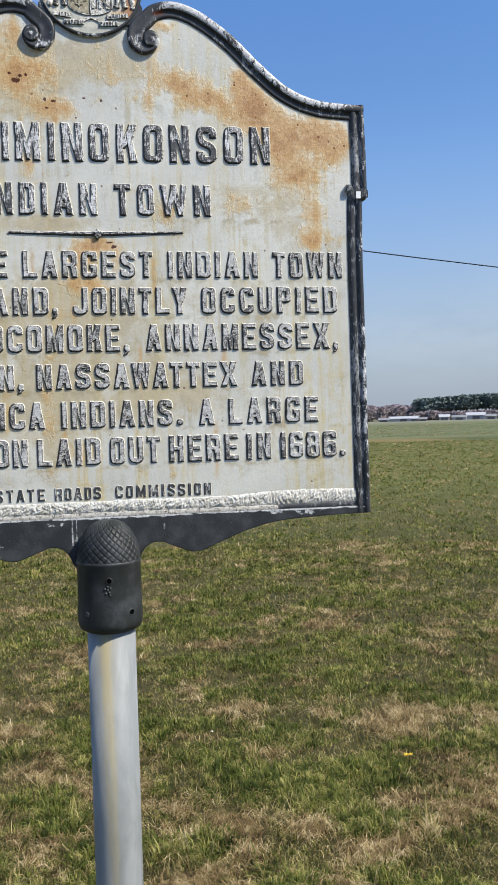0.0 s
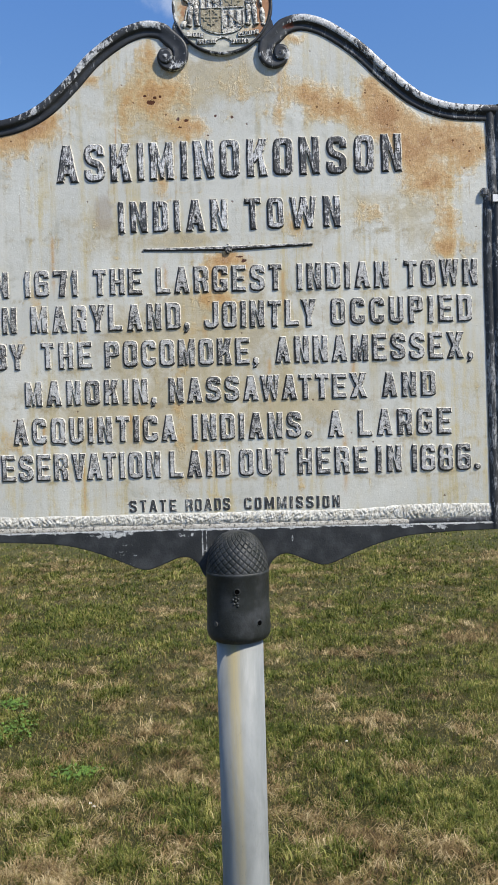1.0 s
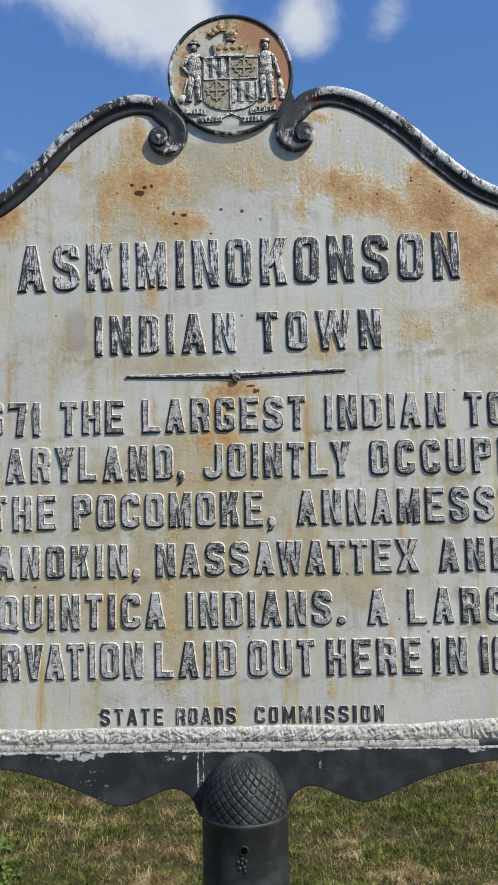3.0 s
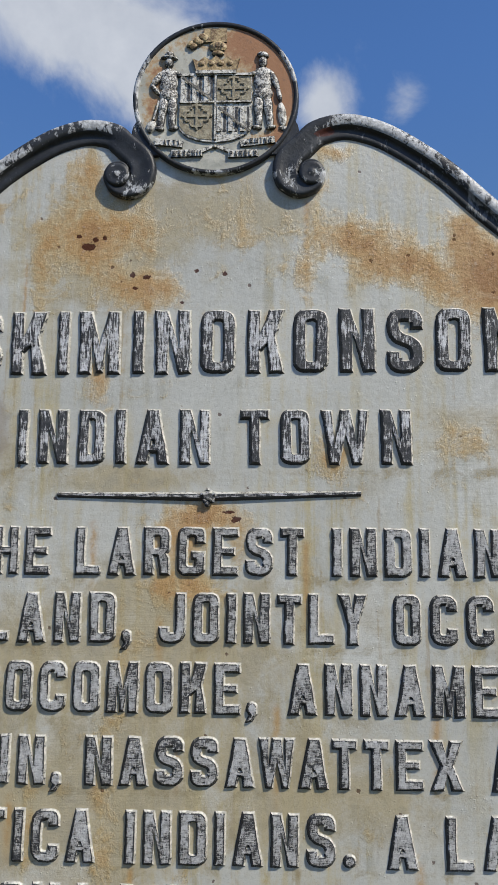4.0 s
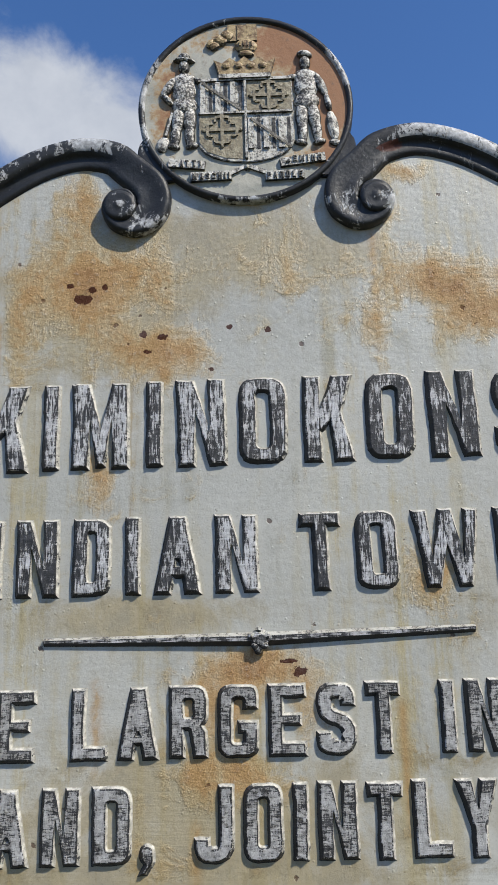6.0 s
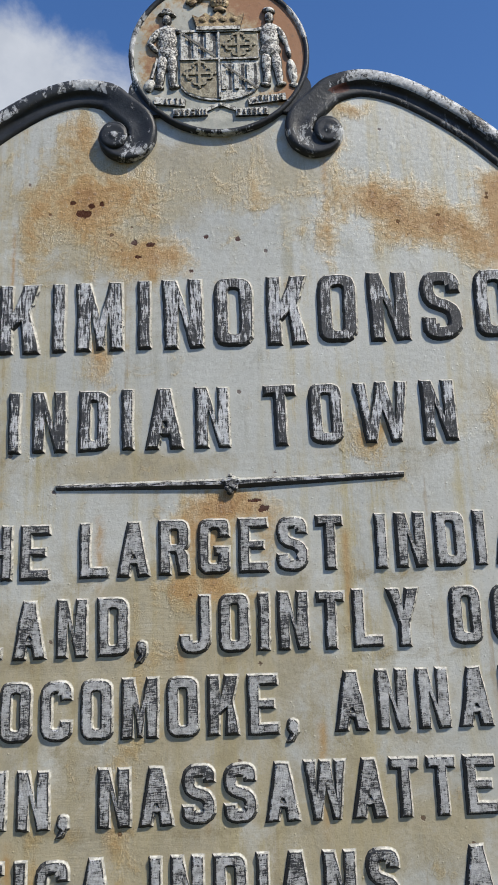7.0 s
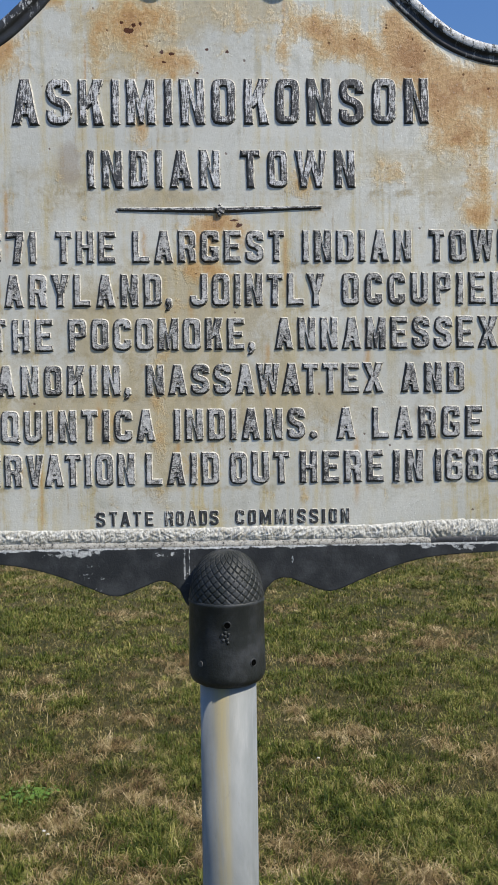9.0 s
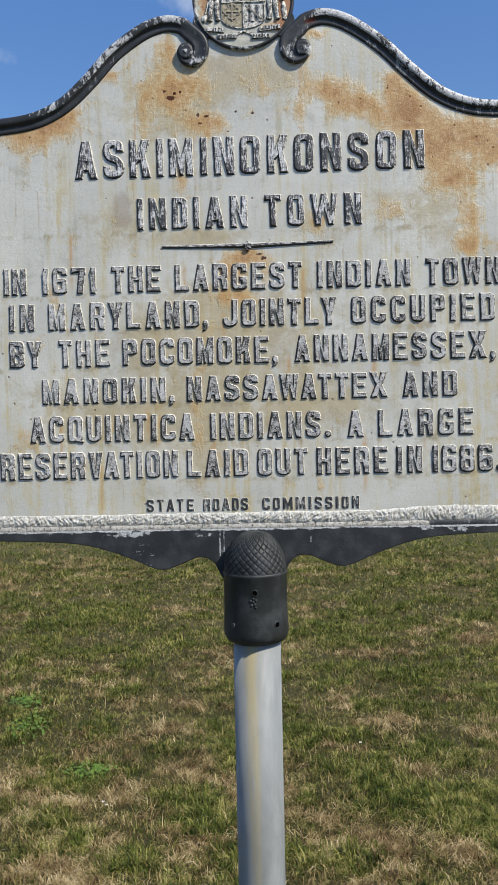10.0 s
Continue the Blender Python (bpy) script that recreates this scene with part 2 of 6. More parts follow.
    dots = n.math("MULTIPLY", dots, n.math("LESS_THAN", n.xyz(pit.outputs["Color"])[0], often))
    # grit under the paint, in crowds
    grit = n.add("ShaderNodeTexVoronoi", feature="F1")
    n.link(p, grit.inputs["Vector"])
    grit.inputs["Scale"].default_value = 330.0
    crowd = n.math("MULTIPLY", n.step(n.math("ADD", n.noise(p, 14.0, 4.0, 0.65), n.math("MULTIPLY", faint, 0.25)), 0.56, 0.82), 0.5)
    beads = n.math("MULTIPLY", n.step(n.math("SUBTRACT", grit.outputs["Distance"], n.math("MULTIPLY", fine, 0.3)), 0.25, -0.10), n.math("LESS_THAN", n.xyz(grit.outputs["Color"])[1], n.math("ADD", crowd, 0.012)))
    scab = n.blobs(x, z, [(-0.142, 0.287, 0.008, 0.005, 1.0), (-0.155, 0.300, 0.004, 0.003, 0.95), (-0.136, 0.296, 0.004, 0.003, 0.95), (-0.125, 0.298, 0.003, 0.003, 0.95), (-0.148, 0.288, 0.003, 0.003, 0.9), (-0.091, 0.253, 0.004, 0.004, 0.95),
                          (-0.075, 0.250, 0.005, 0.003, 0.95), (-0.088, 0.237, 0.005, 0.002, 0.9), (-0.018, 0.257, 0.003, 0.003, 0.95), (0.014, 0.254, 0.004, 0.003, 0.95), (-0.034, 0.220, 0.003, 0.002, 0.9), (0.030, -0.026, 0.006, 0.004, 1.0), (0.022, -0.018, 0.008, 0.002, 0.9)])
    scab = n.step(n.math("ADD", scab, n.math("MULTIPLY", n.math("SUBTRACT", n.noise(p, 300.0, 5.0, 0.7), 0.5), 1.9)), 0.42, 0.50)
    near = n.step(n.blobs(x, z, [(-0.115, 0.275, 0.06, 0.045, 1.0), (-0.01, 0.245, 0.045, 0.03, 1.0), (0.028, -0.023, 0.02, 0.014, 1.0)]), 0.2, 0.4)
    scab = n.math("MULTIPLY", scab, near)
    col = n.mix(n.math("MAXIMUM", n.math("MULTIPLY", dots, 0.75), scab), col, (0.085, 0.032, 0.017))
    speck = n.step(n.noise(p, 480.0, 3.0, 0.6), 0.56, 0.70)
    col = n.mix(n.math("MULTIPLY", speck, 0.28), col, (0.13, 0.105, 0.07))
    n.link(col, b.inputs["Base Color"])
    n.put(b.inputs["Roughness"], n.math("ADD", n.math("MULTIPLY", tan, 0.26), n.math("ADD", 0.32, n.math("MULTIPLY", fine, 0.24))))
    n.put(b.inputs["Specular IOR Level"], n.math("SUBTRACT", 0.8, n.math("ADD", n.math("MULTIPLY", tan, 0.65), n.math("MULTIPLY", n.math("MAXIMUM", scab, dots), 0.25)), clamp=True))
    brush = n.noise(n.scaled(p, (30, 30, 520)), 1.0, 3.0)
    h = n.math("ADD", n.math("MULTIPLY", n.noise(p, 150.0, 9.0, 0.70), n.math("ADD", 0.55, n.math("ADD", n.math("MULTIPLY", faint, 0.7), n.math("MULTIPLY", crowd, 1.0)))), n.math("MULTIPLY", n.math("MULTIPLY", brush, n.step(broad, 0.45, 0.7)), 0.22))
    h = n.math("SUBTRACT", h, n.math("ADD", n.math("MULTIPLY", scab, 0.8), n.math("MULTIPLY", dots, 0.5)))
    h = n.math("ADD", h, n.math("MULTIPLY", n.math("MULTIPLY", tan, fine), 0.5))
    h = n.math("ADD", h, n.math("MULTIPLY", beads, 0.24))
    bump(n, b, h, 0.6, 0.0018)
    return m


def chipped_black(name, lo, hi, bare=(0.62, 0.63, 0.62), dark=(0.028, 0.029, 0.031), scale=70.0, stretch=(1, 1, 1), rough=0.42, top=None, worn=(), rusty=(), sunlit=0.0):
    """Black paint worn through to pale undercoat; lo and hi set how much, worn and rusty say where (x, z, half widths,
    weight). Right and upper faces can be painted as if sunlit.
    """
    m, n, b = material(name, rough, spec=0.35)
    p = here(n)
    x, y, z = n.xyz(p)
    big = n.noise(p, 7.0, 3.0, 0.6)
    chip = n.noise(n.scaled(p, stretch), scale, 8.0, 0.75, 0.5)
    amount = n.math("ADD", chip, n.math("MULTIPLY", n.math("SUBTRACT", big, 0.5), 0.5))
    if worn:
        amount = n.math("ADD", amount, n.math("MINIMUM", n.math("MULTIPLY", n.blobs(x, z, worn), 1.4), 0.21))
    if sunlit:
        # flaking tied to facing: paints sunlit right and top pale, shaded sides black
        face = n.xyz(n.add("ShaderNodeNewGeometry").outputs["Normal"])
        amount = n.math("ADD", amount, n.math("MULTIPLY", n.math("ADD", face[0], face[2]), sunlit))
    k = n.step(amount, lo, hi)
    if top:
        # flaking along the upper edge
        up = n.math("MULTIPLY", n.step(z, *top), n.noise(n.scaled(p, (14, 1, 1)), 1.0, 4.0, 0.7))
        k = n.math("MAXIMUM", k, n.step(n.math("ADD", n.math("MULTIPLY", chip, 0.6), n.math("MULTIPLY", up, 0.95)), 0.62, 0.68))
    grain = n.noise(p, 240.0, 5.0, 0.6)
    black = n.mix(n.step(n.noise(p, 25.0, 6.0, 0.65), 0.4, 0.7), dark, (0.048, 0.051, 0.054))
    if rusty:
        red = n.step(n.math("ADD", n.blobs(x, z, rusty), n.math("MULTIPLY", n.math("SUBTRACT", chip, 0.5), 0.8)), 0.42, 0.60)
        black = n.mix(red, black, (0.085, 0.026, 0.016))
    pale = n.mix(n.step(grain, 0.35, 0.7), (bare[0] * 0.5, bare[1] * 0.5, bare[2] * 0.5), bare)
    n.link(n.mix(k, black, pale), b.inputs["Base Color"])
    bump(n, b, n.math("ADD", n.math("MULTIPLY", k, -0.6), n.math("ADD", grain, n.math("MULTIPLY", chip, 0.6))), 0.45, 0.0012)
    return m


def letter_face(name, bias=0.0, along=0.72, dull=(0.30, 0.30, 0.31), bright=(0.62, 0.62, 0.62), black=(0.030, 0.031, 0.033), blots=0.42, grain=1.0):
    """Raised faces: black paint brushed and flaked to silvery undercoat; bias keeps more of the black."""
    m, n, b = material(name, 0.45, spec=0.45)
    p = here(n)
    info = n.add("ShaderNodeObjectInfo")
    off = n.add("ShaderNodeVectorMath", operation="ADD")
    n.link(p, off.inputs[0])
    shift = n.add("ShaderNodeCombineXYZ")
    n.link(n.math("MULTIPLY", info.outputs["Random"], 7.0), shift.inputs[0])
    n.link(n.math("MULTIPLY", info.outputs["Random"], 3.0), shift.inputs[2])
    n.link(shift.outputs[0], off.inputs[1])
    q = off.outputs[0]
    flake = n.noise(n.scaled(q, (520 * grain, 1, 60 * grain ** 2)), 1.0, 7.0, 0.72, 0.8)
    cross = n.noise(n.scaled(q, (70 * grain ** 2, 1, 640 * grain)), 1.0, 6.0, 0.72, 0.5)
    big = n.noise(q, 58.0, 5.0, 0.65, 0.4)
    wear = n.math("ADD", n.math("MULTIPLY", flake, along), n.math("MULTIPLY", cross, 1.0 - along))
    wear = n.math("ADD", wear, n.math("MULTIPLY", n.math("SUBTRACT", big, 0.5), blots))
    wear = n.math("ADD", wear, n.math("MULTIPLY", n.math("SUBTRACT", info.outputs["Random"], 0.5), 0.07))
    k = n.step(wear, 0.465 + bias, 0.520 + bias)
    fine = n.noise(q, 210.0, 7.0, 0.75)
    tone = n.mix(n.step(n.math("ADD", n.math("MULTIPLY", fine, 0.6), n.math("MULTIPLY", wear, 0.4)), 0.40, 0.60), dull, bright)
    n.link(n.mix(k, n.mix(n.step(fine, 0.45, 0.65), black, (black[0] * 2.4, black[1] * 2.4, black[2] * 2.4)), tone), b.inputs["Base Color"])
    n.put(b.inputs["Roughness"], n.math("ADD", 0.34, n.math("MULTIPLY", fine, 0.3)))
    bump(n, b, n.math("ADD", n.math("MULTIPLY", k, 0.7), n.math("ADD", flake, n.math("MULTIPLY", cross, 0.6))), 0.7, 0.0012)
    return m


def medal_paint():
    """Cream and grey paint with a red-brown rusted upper quarter."""
    m, n, b = material("rusted_cream_paint", 0.6)
    p = here(n)
    x, y, z = n.xyz(p)
    mid = n.noise(p, 34.0, 6.0, 0.65, 0.5)
    fine = n.noise(p, 150.0, 5.0, 0.7)
    col = n.mix(n.step(mid, 0.3, 0.7), (0.36, 0.36, 0.31), (0.62, 0.60, 0.51))
    r = n.blobs(x, z, [(0.07, 0.52, 0.05, 0.05, 1.0), (0.035, 0.545, 0.03, 0.02, 0.7), (0.085, 0.475, 0.02, 0.04, 0.75), (-0.065, 0.50, 0.02, 0.035, 0.72), (-0.075, 0.455, 0.012, 0.03, 0.6),
                       (0.06, 0.415, 0.03, 0.012, 0.6), (-0.03, 0.55, 0.03, 0.02, 0.45), (0.075, 0.44, 0.012, 0.04, 0.6)])
    r = n.math("ADD", r, n.math("MULTIPLY", n.math("SUBTRACT", mid, 0.5), 0.9))
    r = n.math("ADD", r, n.math("MULTIPLY", n.math("SUBTRACT", fine, 0.5), 1.3))
    col = n.mix(n.math("MULTIPLY", n.step(r, 0.22, 0.60), 0.75), col, (0.49, 0.305, 0.120))
    col = n.mix(n.math("MULTIPLY", n.step(r, 0.46, 0.84), 0.75), col, (0.33, 0.125, 0.048))
    col = n.mix(n.math("MULTIPLY", n.step(fine, 0.56, 0.72), 0.45), col, (0.12, 0.10, 0.075))
    n.link(col, b.inputs["Base Color"])
    bump(n, b, fine, 0.5, 0.001)
    return m


def relief_paint(name, pale, dark, lo=0.44, hi=0.58):
    m, n, b = material(name, 0.5)
    p = here(n)
    small = n.noise(p, 480.0, 7.0, 0.75, 0.4)
    large = n.noise(p, 130.0, 6.0, 0.7, 0.4)
    k = n.step(n.math("ADD", small, n.math("MULTIPLY", n.math("SUBTRACT", large, 0.5), 0.8)), lo, hi)
    tint = n.mix(n.step(large, 0.35, 0.65), (pale[0] * 0.7, pale[1] * 0.67, pale[2] * 0.62), pale)
    n.link(n.mix(k, dark, tint), b.inputs["Base Color"])
    bump(n, b, n.math("ADD", n.noise(p, 300.0, 4.0), large), 0.6, 0.0014)
    return m


def pole_paint():
    """Grey galvanised pipe: mottled, chalky, with a tan drip stain running down from the socket."""
    m, n, b = material("galvanised_pole_paint", 0.55, spec=0.35)
    p = here(n)
    x, y, z = n.xyz(p)
    cloud = n.noise(n.scaled(p, (1, 1, 0.35)), 16.0, 6.0, 0.62, 0.4)
    base = n.mix(n.step(cloud, 0.32, 0.70), (0.200, 0.212, 0.208), (0.290, 0.302, 0.296))
    wob = n.math("MULTIPLY", n.math("SUBTRACT", n.noise(n.scaled(p, (1, 1, 1)), 7.0, 4.0), 0.5), 0.014)
    band = n.blob(n.math("ADD", x, wob), n.math("MULTIPLY", z, 0.0), -0.012, 0.0, 0.013, 1.0)
    drip = n.noise(n.scaled(p, (70, 70, 4)), 1.0, 6.0, 0.65, 0.3)
    fade = n.math("ADD", n.math("MULTIPLY", n.step(z, 0.75, 1.38), 0.75), 0.25)
    k = n.math("MULTIPLY", n.math("MULTIPLY", band, fade), n.step(drip, 0.25, 0.62))
    col = n.mix(n.math("MULTIPLY", k, 0.9), base, (0.36, 0.295, 0.140))
    second = n.blob(n.math("ADD", x, wob), n.math("MULTIPLY", z, 0.0), -0.004, 0.0, 0.006, 1.0)
    col = n.mix(n.math("MULTIPLY", n.math("MULTIPLY", second, n.step(drip, 0.40, 0.70)), 0.45), col, (0.38, 0.33, 0.18))
    spots = n.step(n.noise(n.scaled(p, (1, 1, 0.45)), 95.0, 7.0, 0.75), 0.58, 0.70)
    col = n.mix(n.math("MULTIPLY", spots, 0.38), col, (0.17, 0.165, 0.14))
    chalk = n.step(n.noise(n.scaled(p, (45, 45, 5)), 1.0, 6.0, 0.66), 0.52, 0.72)
    col = n.mix(n.math("MULTIPLY", chalk, 0.25), col, (0.41, 0.41, 0.385))
    n.link(col, b.inputs["Base Color"])
    bump(n, b, n.math("ADD", n.noise(p, 90.0, 6.0, 0.7), n.math("MULTIPLY", cloud, 0.6)), 0.22, 0.0012)
    return m


def soil():
    """Ground under and beyond the blades: thatch, bare earth, then open field."""
    m, n, b = material("grassland_ground", 0.95, spec=0.2)
    p = here(n)
    x, y, z = n.xyz(p)
    n1 = n.noise(p, 2.2, 6.0, 0.65, 0.4)
    n2 = n.noise(p, 34.0, 6.0, 0.75)
    n3 = n.noise(n.scaled(p, (1, 1, 1)), 0.9, 8.0, 0.72, 0.3)
    n4 = n.noise(n.scaled(p, (0.35, 1, 1)), 0.22, 5.0, 0.65)
    near = rgb(n, n1, (0.34, (0.050, 0.056, 0.015)), (0.55, (0.086, 0.080, 0.026)), (0.70, (0.155, 0.120, 0.050)))
    near = n.mix(n2, n.mix(0.5, near, (0.03, 0.022, 0.014)), near)
    far = rgb(n, n3, (0.30, (0.075, 0.092, 0.020)), (0.52, (0.130, 0.136, 0.036)), (0.75, (0.240, 0.205, 0.080)))
    far = n.mix(n.math("MULTIPLY", n.step(n4, 0.48, 0.68), 0.45), far, (0.17, 0.150, 0.070))
    far = n.mix(n.math("MULTIPLY", n.step(n.noise(p, 5.0, 7.0, 0.75), 0.45, 0.62), 0.5), far, (0.045, 0.062, 0.018))
    # an earthy strip across the field, and the paler pasture beyond it
    wave = n.math("MULTIPLY", n.math("SUBTRACT", n.noise(p, 0.09, 2.0), 0.5), 7.0)
    bandy = n.math("ADD", n.math("ADD", y, n.math("MULTIPLY", x, 0.35)), wave)
    strip = n.math("MULTIPLY", n.blob(bandy, n.math("MULTIPLY", x, 0.0), 69.0, 0.0, 5.0, 1.0), n.step(n.noise(n.scaled(p, (0.4, 1.5, 1)), 1.0, 6.0, 0.7), 0.30, 0.62))
    far = n.mix(n.math("MULTIPLY", strip, 0.85), far, n.mix(n.step(x, 23.0, 27.0), (0.27, 0.165, 0.072), (0.045, 0.060, 0.020)))
    open_field = n.mix(n.step(n.noise(n.scaled(p, (0.2, 1, 1)), 0.12, 6.0, 0.7), 0.35, 0.65), (0.095, 0.120, 0.048), (0.165, 0.165, 0.085))
    open_field = n.mix(n.math("MULTIPLY", n.step(n.noise(n.scaled(p, (0.3, 0.8, 1)), 0.5, 8.0, 0.75), 0.55, 0.68), 0.7), open_field, (0.30, 0.255, 0.145))
    open_field = n.mix(n.step(y, 180.0, 330.0), open_field, (0.215, 0.205, 0.135))
    far = n.mix(n.math("MULTIPLY", n.step(bandy, 68.0, 80.0), 0.9), far, open_field)
    n.link(n.mix(n.step(y, 5.0, 22.0), near, far), b.inputs["Base Color"])
    bump(n, b, n.math("ADD", n2, n.noise(p, 9.0, 5.0)), 0.7, 0.03)
    return m


def blade(name, ramp, rough=0.6, thin=0.3):
    m, n, b = material(name, rough, spec=0.15)
    g = n.add("ShaderNodeNewGeometry")
    p = here(n)
    patch = n.noise(p, 1.6, 5.0, 0.65)
    tuft = n.noise(n.scaled(p, (1, 1, 0.1)), 11.0, 4.0, 0.65)
    f = n.math("ADD", n.math("MULTIPLY", g.outputs["Random Per Island"], 0.40), n.math("ADD", n.math("MULTIPLY", n.step(patch, 0.3, 0.7), 0.22), n.math("MULTIPLY", n.step(tuft, 0.3, 0.7), 0.42)))
    c = rgb(n, f, *ramp)
    n.link(c, b.inputs["Base Color"])
    t = n.add("ShaderNodeBsdfTranslucent")
    n.link(c, t.inputs[0])
    s = n.add("ShaderNodeMixShader")
    s.inputs[0].default_value = thin
    n.link(b.outputs[0], s.inputs[1])
    n.link(t.outputs[0], s.inputs[2])
    n.link(s.outputs[0], m.node_tree.nodes["Material Output"].inputs[0])
    return m


def plain(name, a, c, scale=6.0, rough=0.8, spec=0.3):
    m, n, b = material(name, rough, spec=spec)
    p = here(n)
    n.link(n.mix(n.noise(p, scale, 5.0, 0.65), a, c), b.inputs["Base Color"])
    return m


WHITE = plate_paint()
RED_DENT = ((0.125, 0.426, 0.018, 0.008, 1.0),)
BLACK = chipped_black("chipped_black_paint", 0.60, 0.70, bare=(0.36, 0.37, 0.38), scale=150.0, stretch=(1, 1, 0.3), rusty=RED_DENT,
                      worn=((0.52, 0.15, 0.05, 0.10, 0.08), (0.52, -0.25, 0.05, 0.30, 0.07), (-0.52, -0.2, 0.05, 0.35, 0.06), (0.30, 0.33, 0.08, 0.06, 0.05)))
EDGE = chipped_black("worn_border_paint", 0.63, 0.68, bare=(0.70, 0.71, 0.71), scale=110.0, stretch=(1, 1, 0.55),
                     worn=((0.185, 0.435, 0.05, 0.02, 0.24), (-0.13, 0.43, 0.03, 0.03, 0.05), (0.24, 0.41, 0.04, 0.03, 0.18), (0.31, 0.35, 0.05, 0.05, 0.12), (0.37, 0.30, 0.05, 0.03, 0.18), (0.42, 0.275, 0.08, 0.02, 0.18), (0.535, 0.10, 0.03, 0.25, 0.05), (0.53, -0.35, 0.03, 0.25, 0.06), (-0.53, -0.1, 0.03, 0.4, 0.05), (-0.38, 0.29, 0.10, 0.04, 0.12),
                           (-0.16, 0.44, 0.06, 0.02, 0.12), (-0.26, 0.38, 0.06, 0.05, 0.14), (-0.085, 0.352, 0.035, 0.022, 0.12), (0.130, 0.366, 0.008, 0.012, 0.16), (0.092, 0.512, 0.02, 0.03, 0.24), (0.0, 0.374, 0.05, 0.006, 0.16), (-0.092, 0.50, 0.012, 0.05, 0.14), (-0.11, 0.372, 0.015, 0.015, 0.06), (-0.075, 0.40, 0.02, 0.02, 0.08)))
BRACKET = chipped_black("scratched_bracket_paint", 0.665, 0.715, dark=(0.020, 0.022, 0.024), scale=80.0, rough=0.55, top=(-0.559, -0.548),
                        worn=((-0.245, -0.556, 0.040, 0.006, 0.26), (-0.10, -0.560, 0.024, 0.005, 0.24), (-0.38, -0.553, 0.05, 0.005, 0.22), (-0.066, -0.570, 0.0013, 0.03, 0.40), (-0.058, -0.566, 0.0010, 0.02, 0.3), (0.112, -0.550, 0.007, 0.004, 0.3), (0.111, -0.572, 0.002, 0.006, 0.3),
                              (0.335, -0.553, 0.020, 0.006, 0.20), (0.40, -0.556, 0.03, 0.006, 0.14)))
IRON = chipped_black("black_iron_paint", 0.72, 0.80, scale=90.0, rough=0.50, dark=(0.020, 0.023, 0.022))
# sides and feet: black and chipped, with sun and shade painted by facing
SIDE = chipped_black("sunlit_letter_side_paint", 0.55, 0.64, bare=(0.72, 0.70, 0.62), dark=(0.036, 0.037, 0.039), scale=190.0, sunlit=0.24)
SLOPE = chipped_black("sunlit_letter_foot_paint", 0.54, 0.66, bare=(0.66, 0.63, 0.53), dark=(0.036, 0.037, 0.039), scale=190.0, sunlit=0.34)
FACE = letter_face("flaked_letter_paint", 0.016, 0.80, (0.30, 0.30, 0.31), (0.74, 0.74, 0.74), (0.038, 0.039, 0.041), blots=0.50)
TEXT = letter_face("scraped_letter_paint", -0.030, 0.40, (0.25, 0.246, 0.236), (0.60, 0.595, 0.575), (0.040, 0.041, 0.043), 0.46, 1.4)
RULE = letter_face("scraped_rule_paint", 0.02, 0.3)
ROUNDED = letter_face("flaked_letter_edge_paint", 0.075, 0.5, black=(0.020, 0.021, 0.023), blots=0.5)
SMALL = letter_face("small_letter_paint", 0.07, dull=(0.2, 0.2, 0.2), bright=(0.5, 0.49, 0.46))
RIDGE = relief_paint("worn_sunlit_ridge_paint", (0.54, 0.53, 0.47), (0.10, 0.095, 0.085), 0.36, 0.50)
WELD = relief_paint("flaking_white_paint", (0.62, 0.61, 0.56), (0.32, 0.28, 0.21), 0.26, 0.44)
FLAKE = relief_paint("peeling_ledge_paint", (0.50, 0.48, 0.43), (0.03, 0.03, 0.03), 0.37, 0.46)
MEDAL = medal_paint()
SILVER = relief_paint("worn_silver_relief", (0.80, 0.78, 0.71), (0.10, 0.095, 0.085), 0.40, 0.52)
CARVED = relief_paint("carved_silver_relief", (0.80, 0.78, 0.72), (0.07, 0.065, 0.06), 0.47, 0.55)
LINE = relief_paint("black_relief_edges", (0.20, 0.19, 0.165), (0.024, 0.023, 0.022), 0.46, 0.66)
TAN = relief_paint("tan_field_paint", (0.44, 0.39, 0.27), (0.25, 0.21, 0.14), 0.36, 0.60)
OCHRE = relief_paint("ochre_rust_relief", (0.56, 0.42, 0.22), (0.20, 0.12, 0.06), 0.36, 0.56)
DARKREL = relief_paint("dark_relief_paint", (0.36, 0.33, 0.27), (0.12, 0.11, 0.095), 0.40, 0.58)
POLE = pole_paint()
HOLE = plain("hole_shade_black", (0.002, 0.002, 0.002), (0.004, 0.004, 0.004), 6.0, 1.0, 0.0)
STEEL = plain("dull_steel", (0.055, 0.055, 0.052), (0.11, 0.108, 0.10), 200.0, 0.4)
LABEL = plain("white_sticker", (0.72, 0.72, 0.72), (0.80, 0.80, 0.80), 90.0, 0.5)
GROUND = soil()
GREEN = blade("green_grass", ((0.20, (0.027, 0.046, 0.008)), (0.42, (0.092, 0.118, 0.019)), (0.62, (0.200, 0.208, 0.044)), (0.86, (0.46, 0.415, 0.140))))
OLIVE = blade("olive_thatch", ((0.20, (0.036, 0.038, 0.009)), (0.42, (0.110, 0.100, 0.025)), (0.62, (0.220, 0.185, 0.056)), (0.86, (0.46, 0.370, 0.155))), thin=0.2)
STRAW = blade("dry_straw", ((0.20, (0.088, 0.052, 0.023)), (0.42, (0.225, 0.152, 0.062)), (0.62, (0.41, 0.305, 0.140)), (0.85, (0.72, 0.58, 0.33))), thin=0.2)
CLOVER = plain("clover_leaves", (0.075, 0.150, 0.020), (0.150, 0.235, 0.040), 30.0, 0.6)
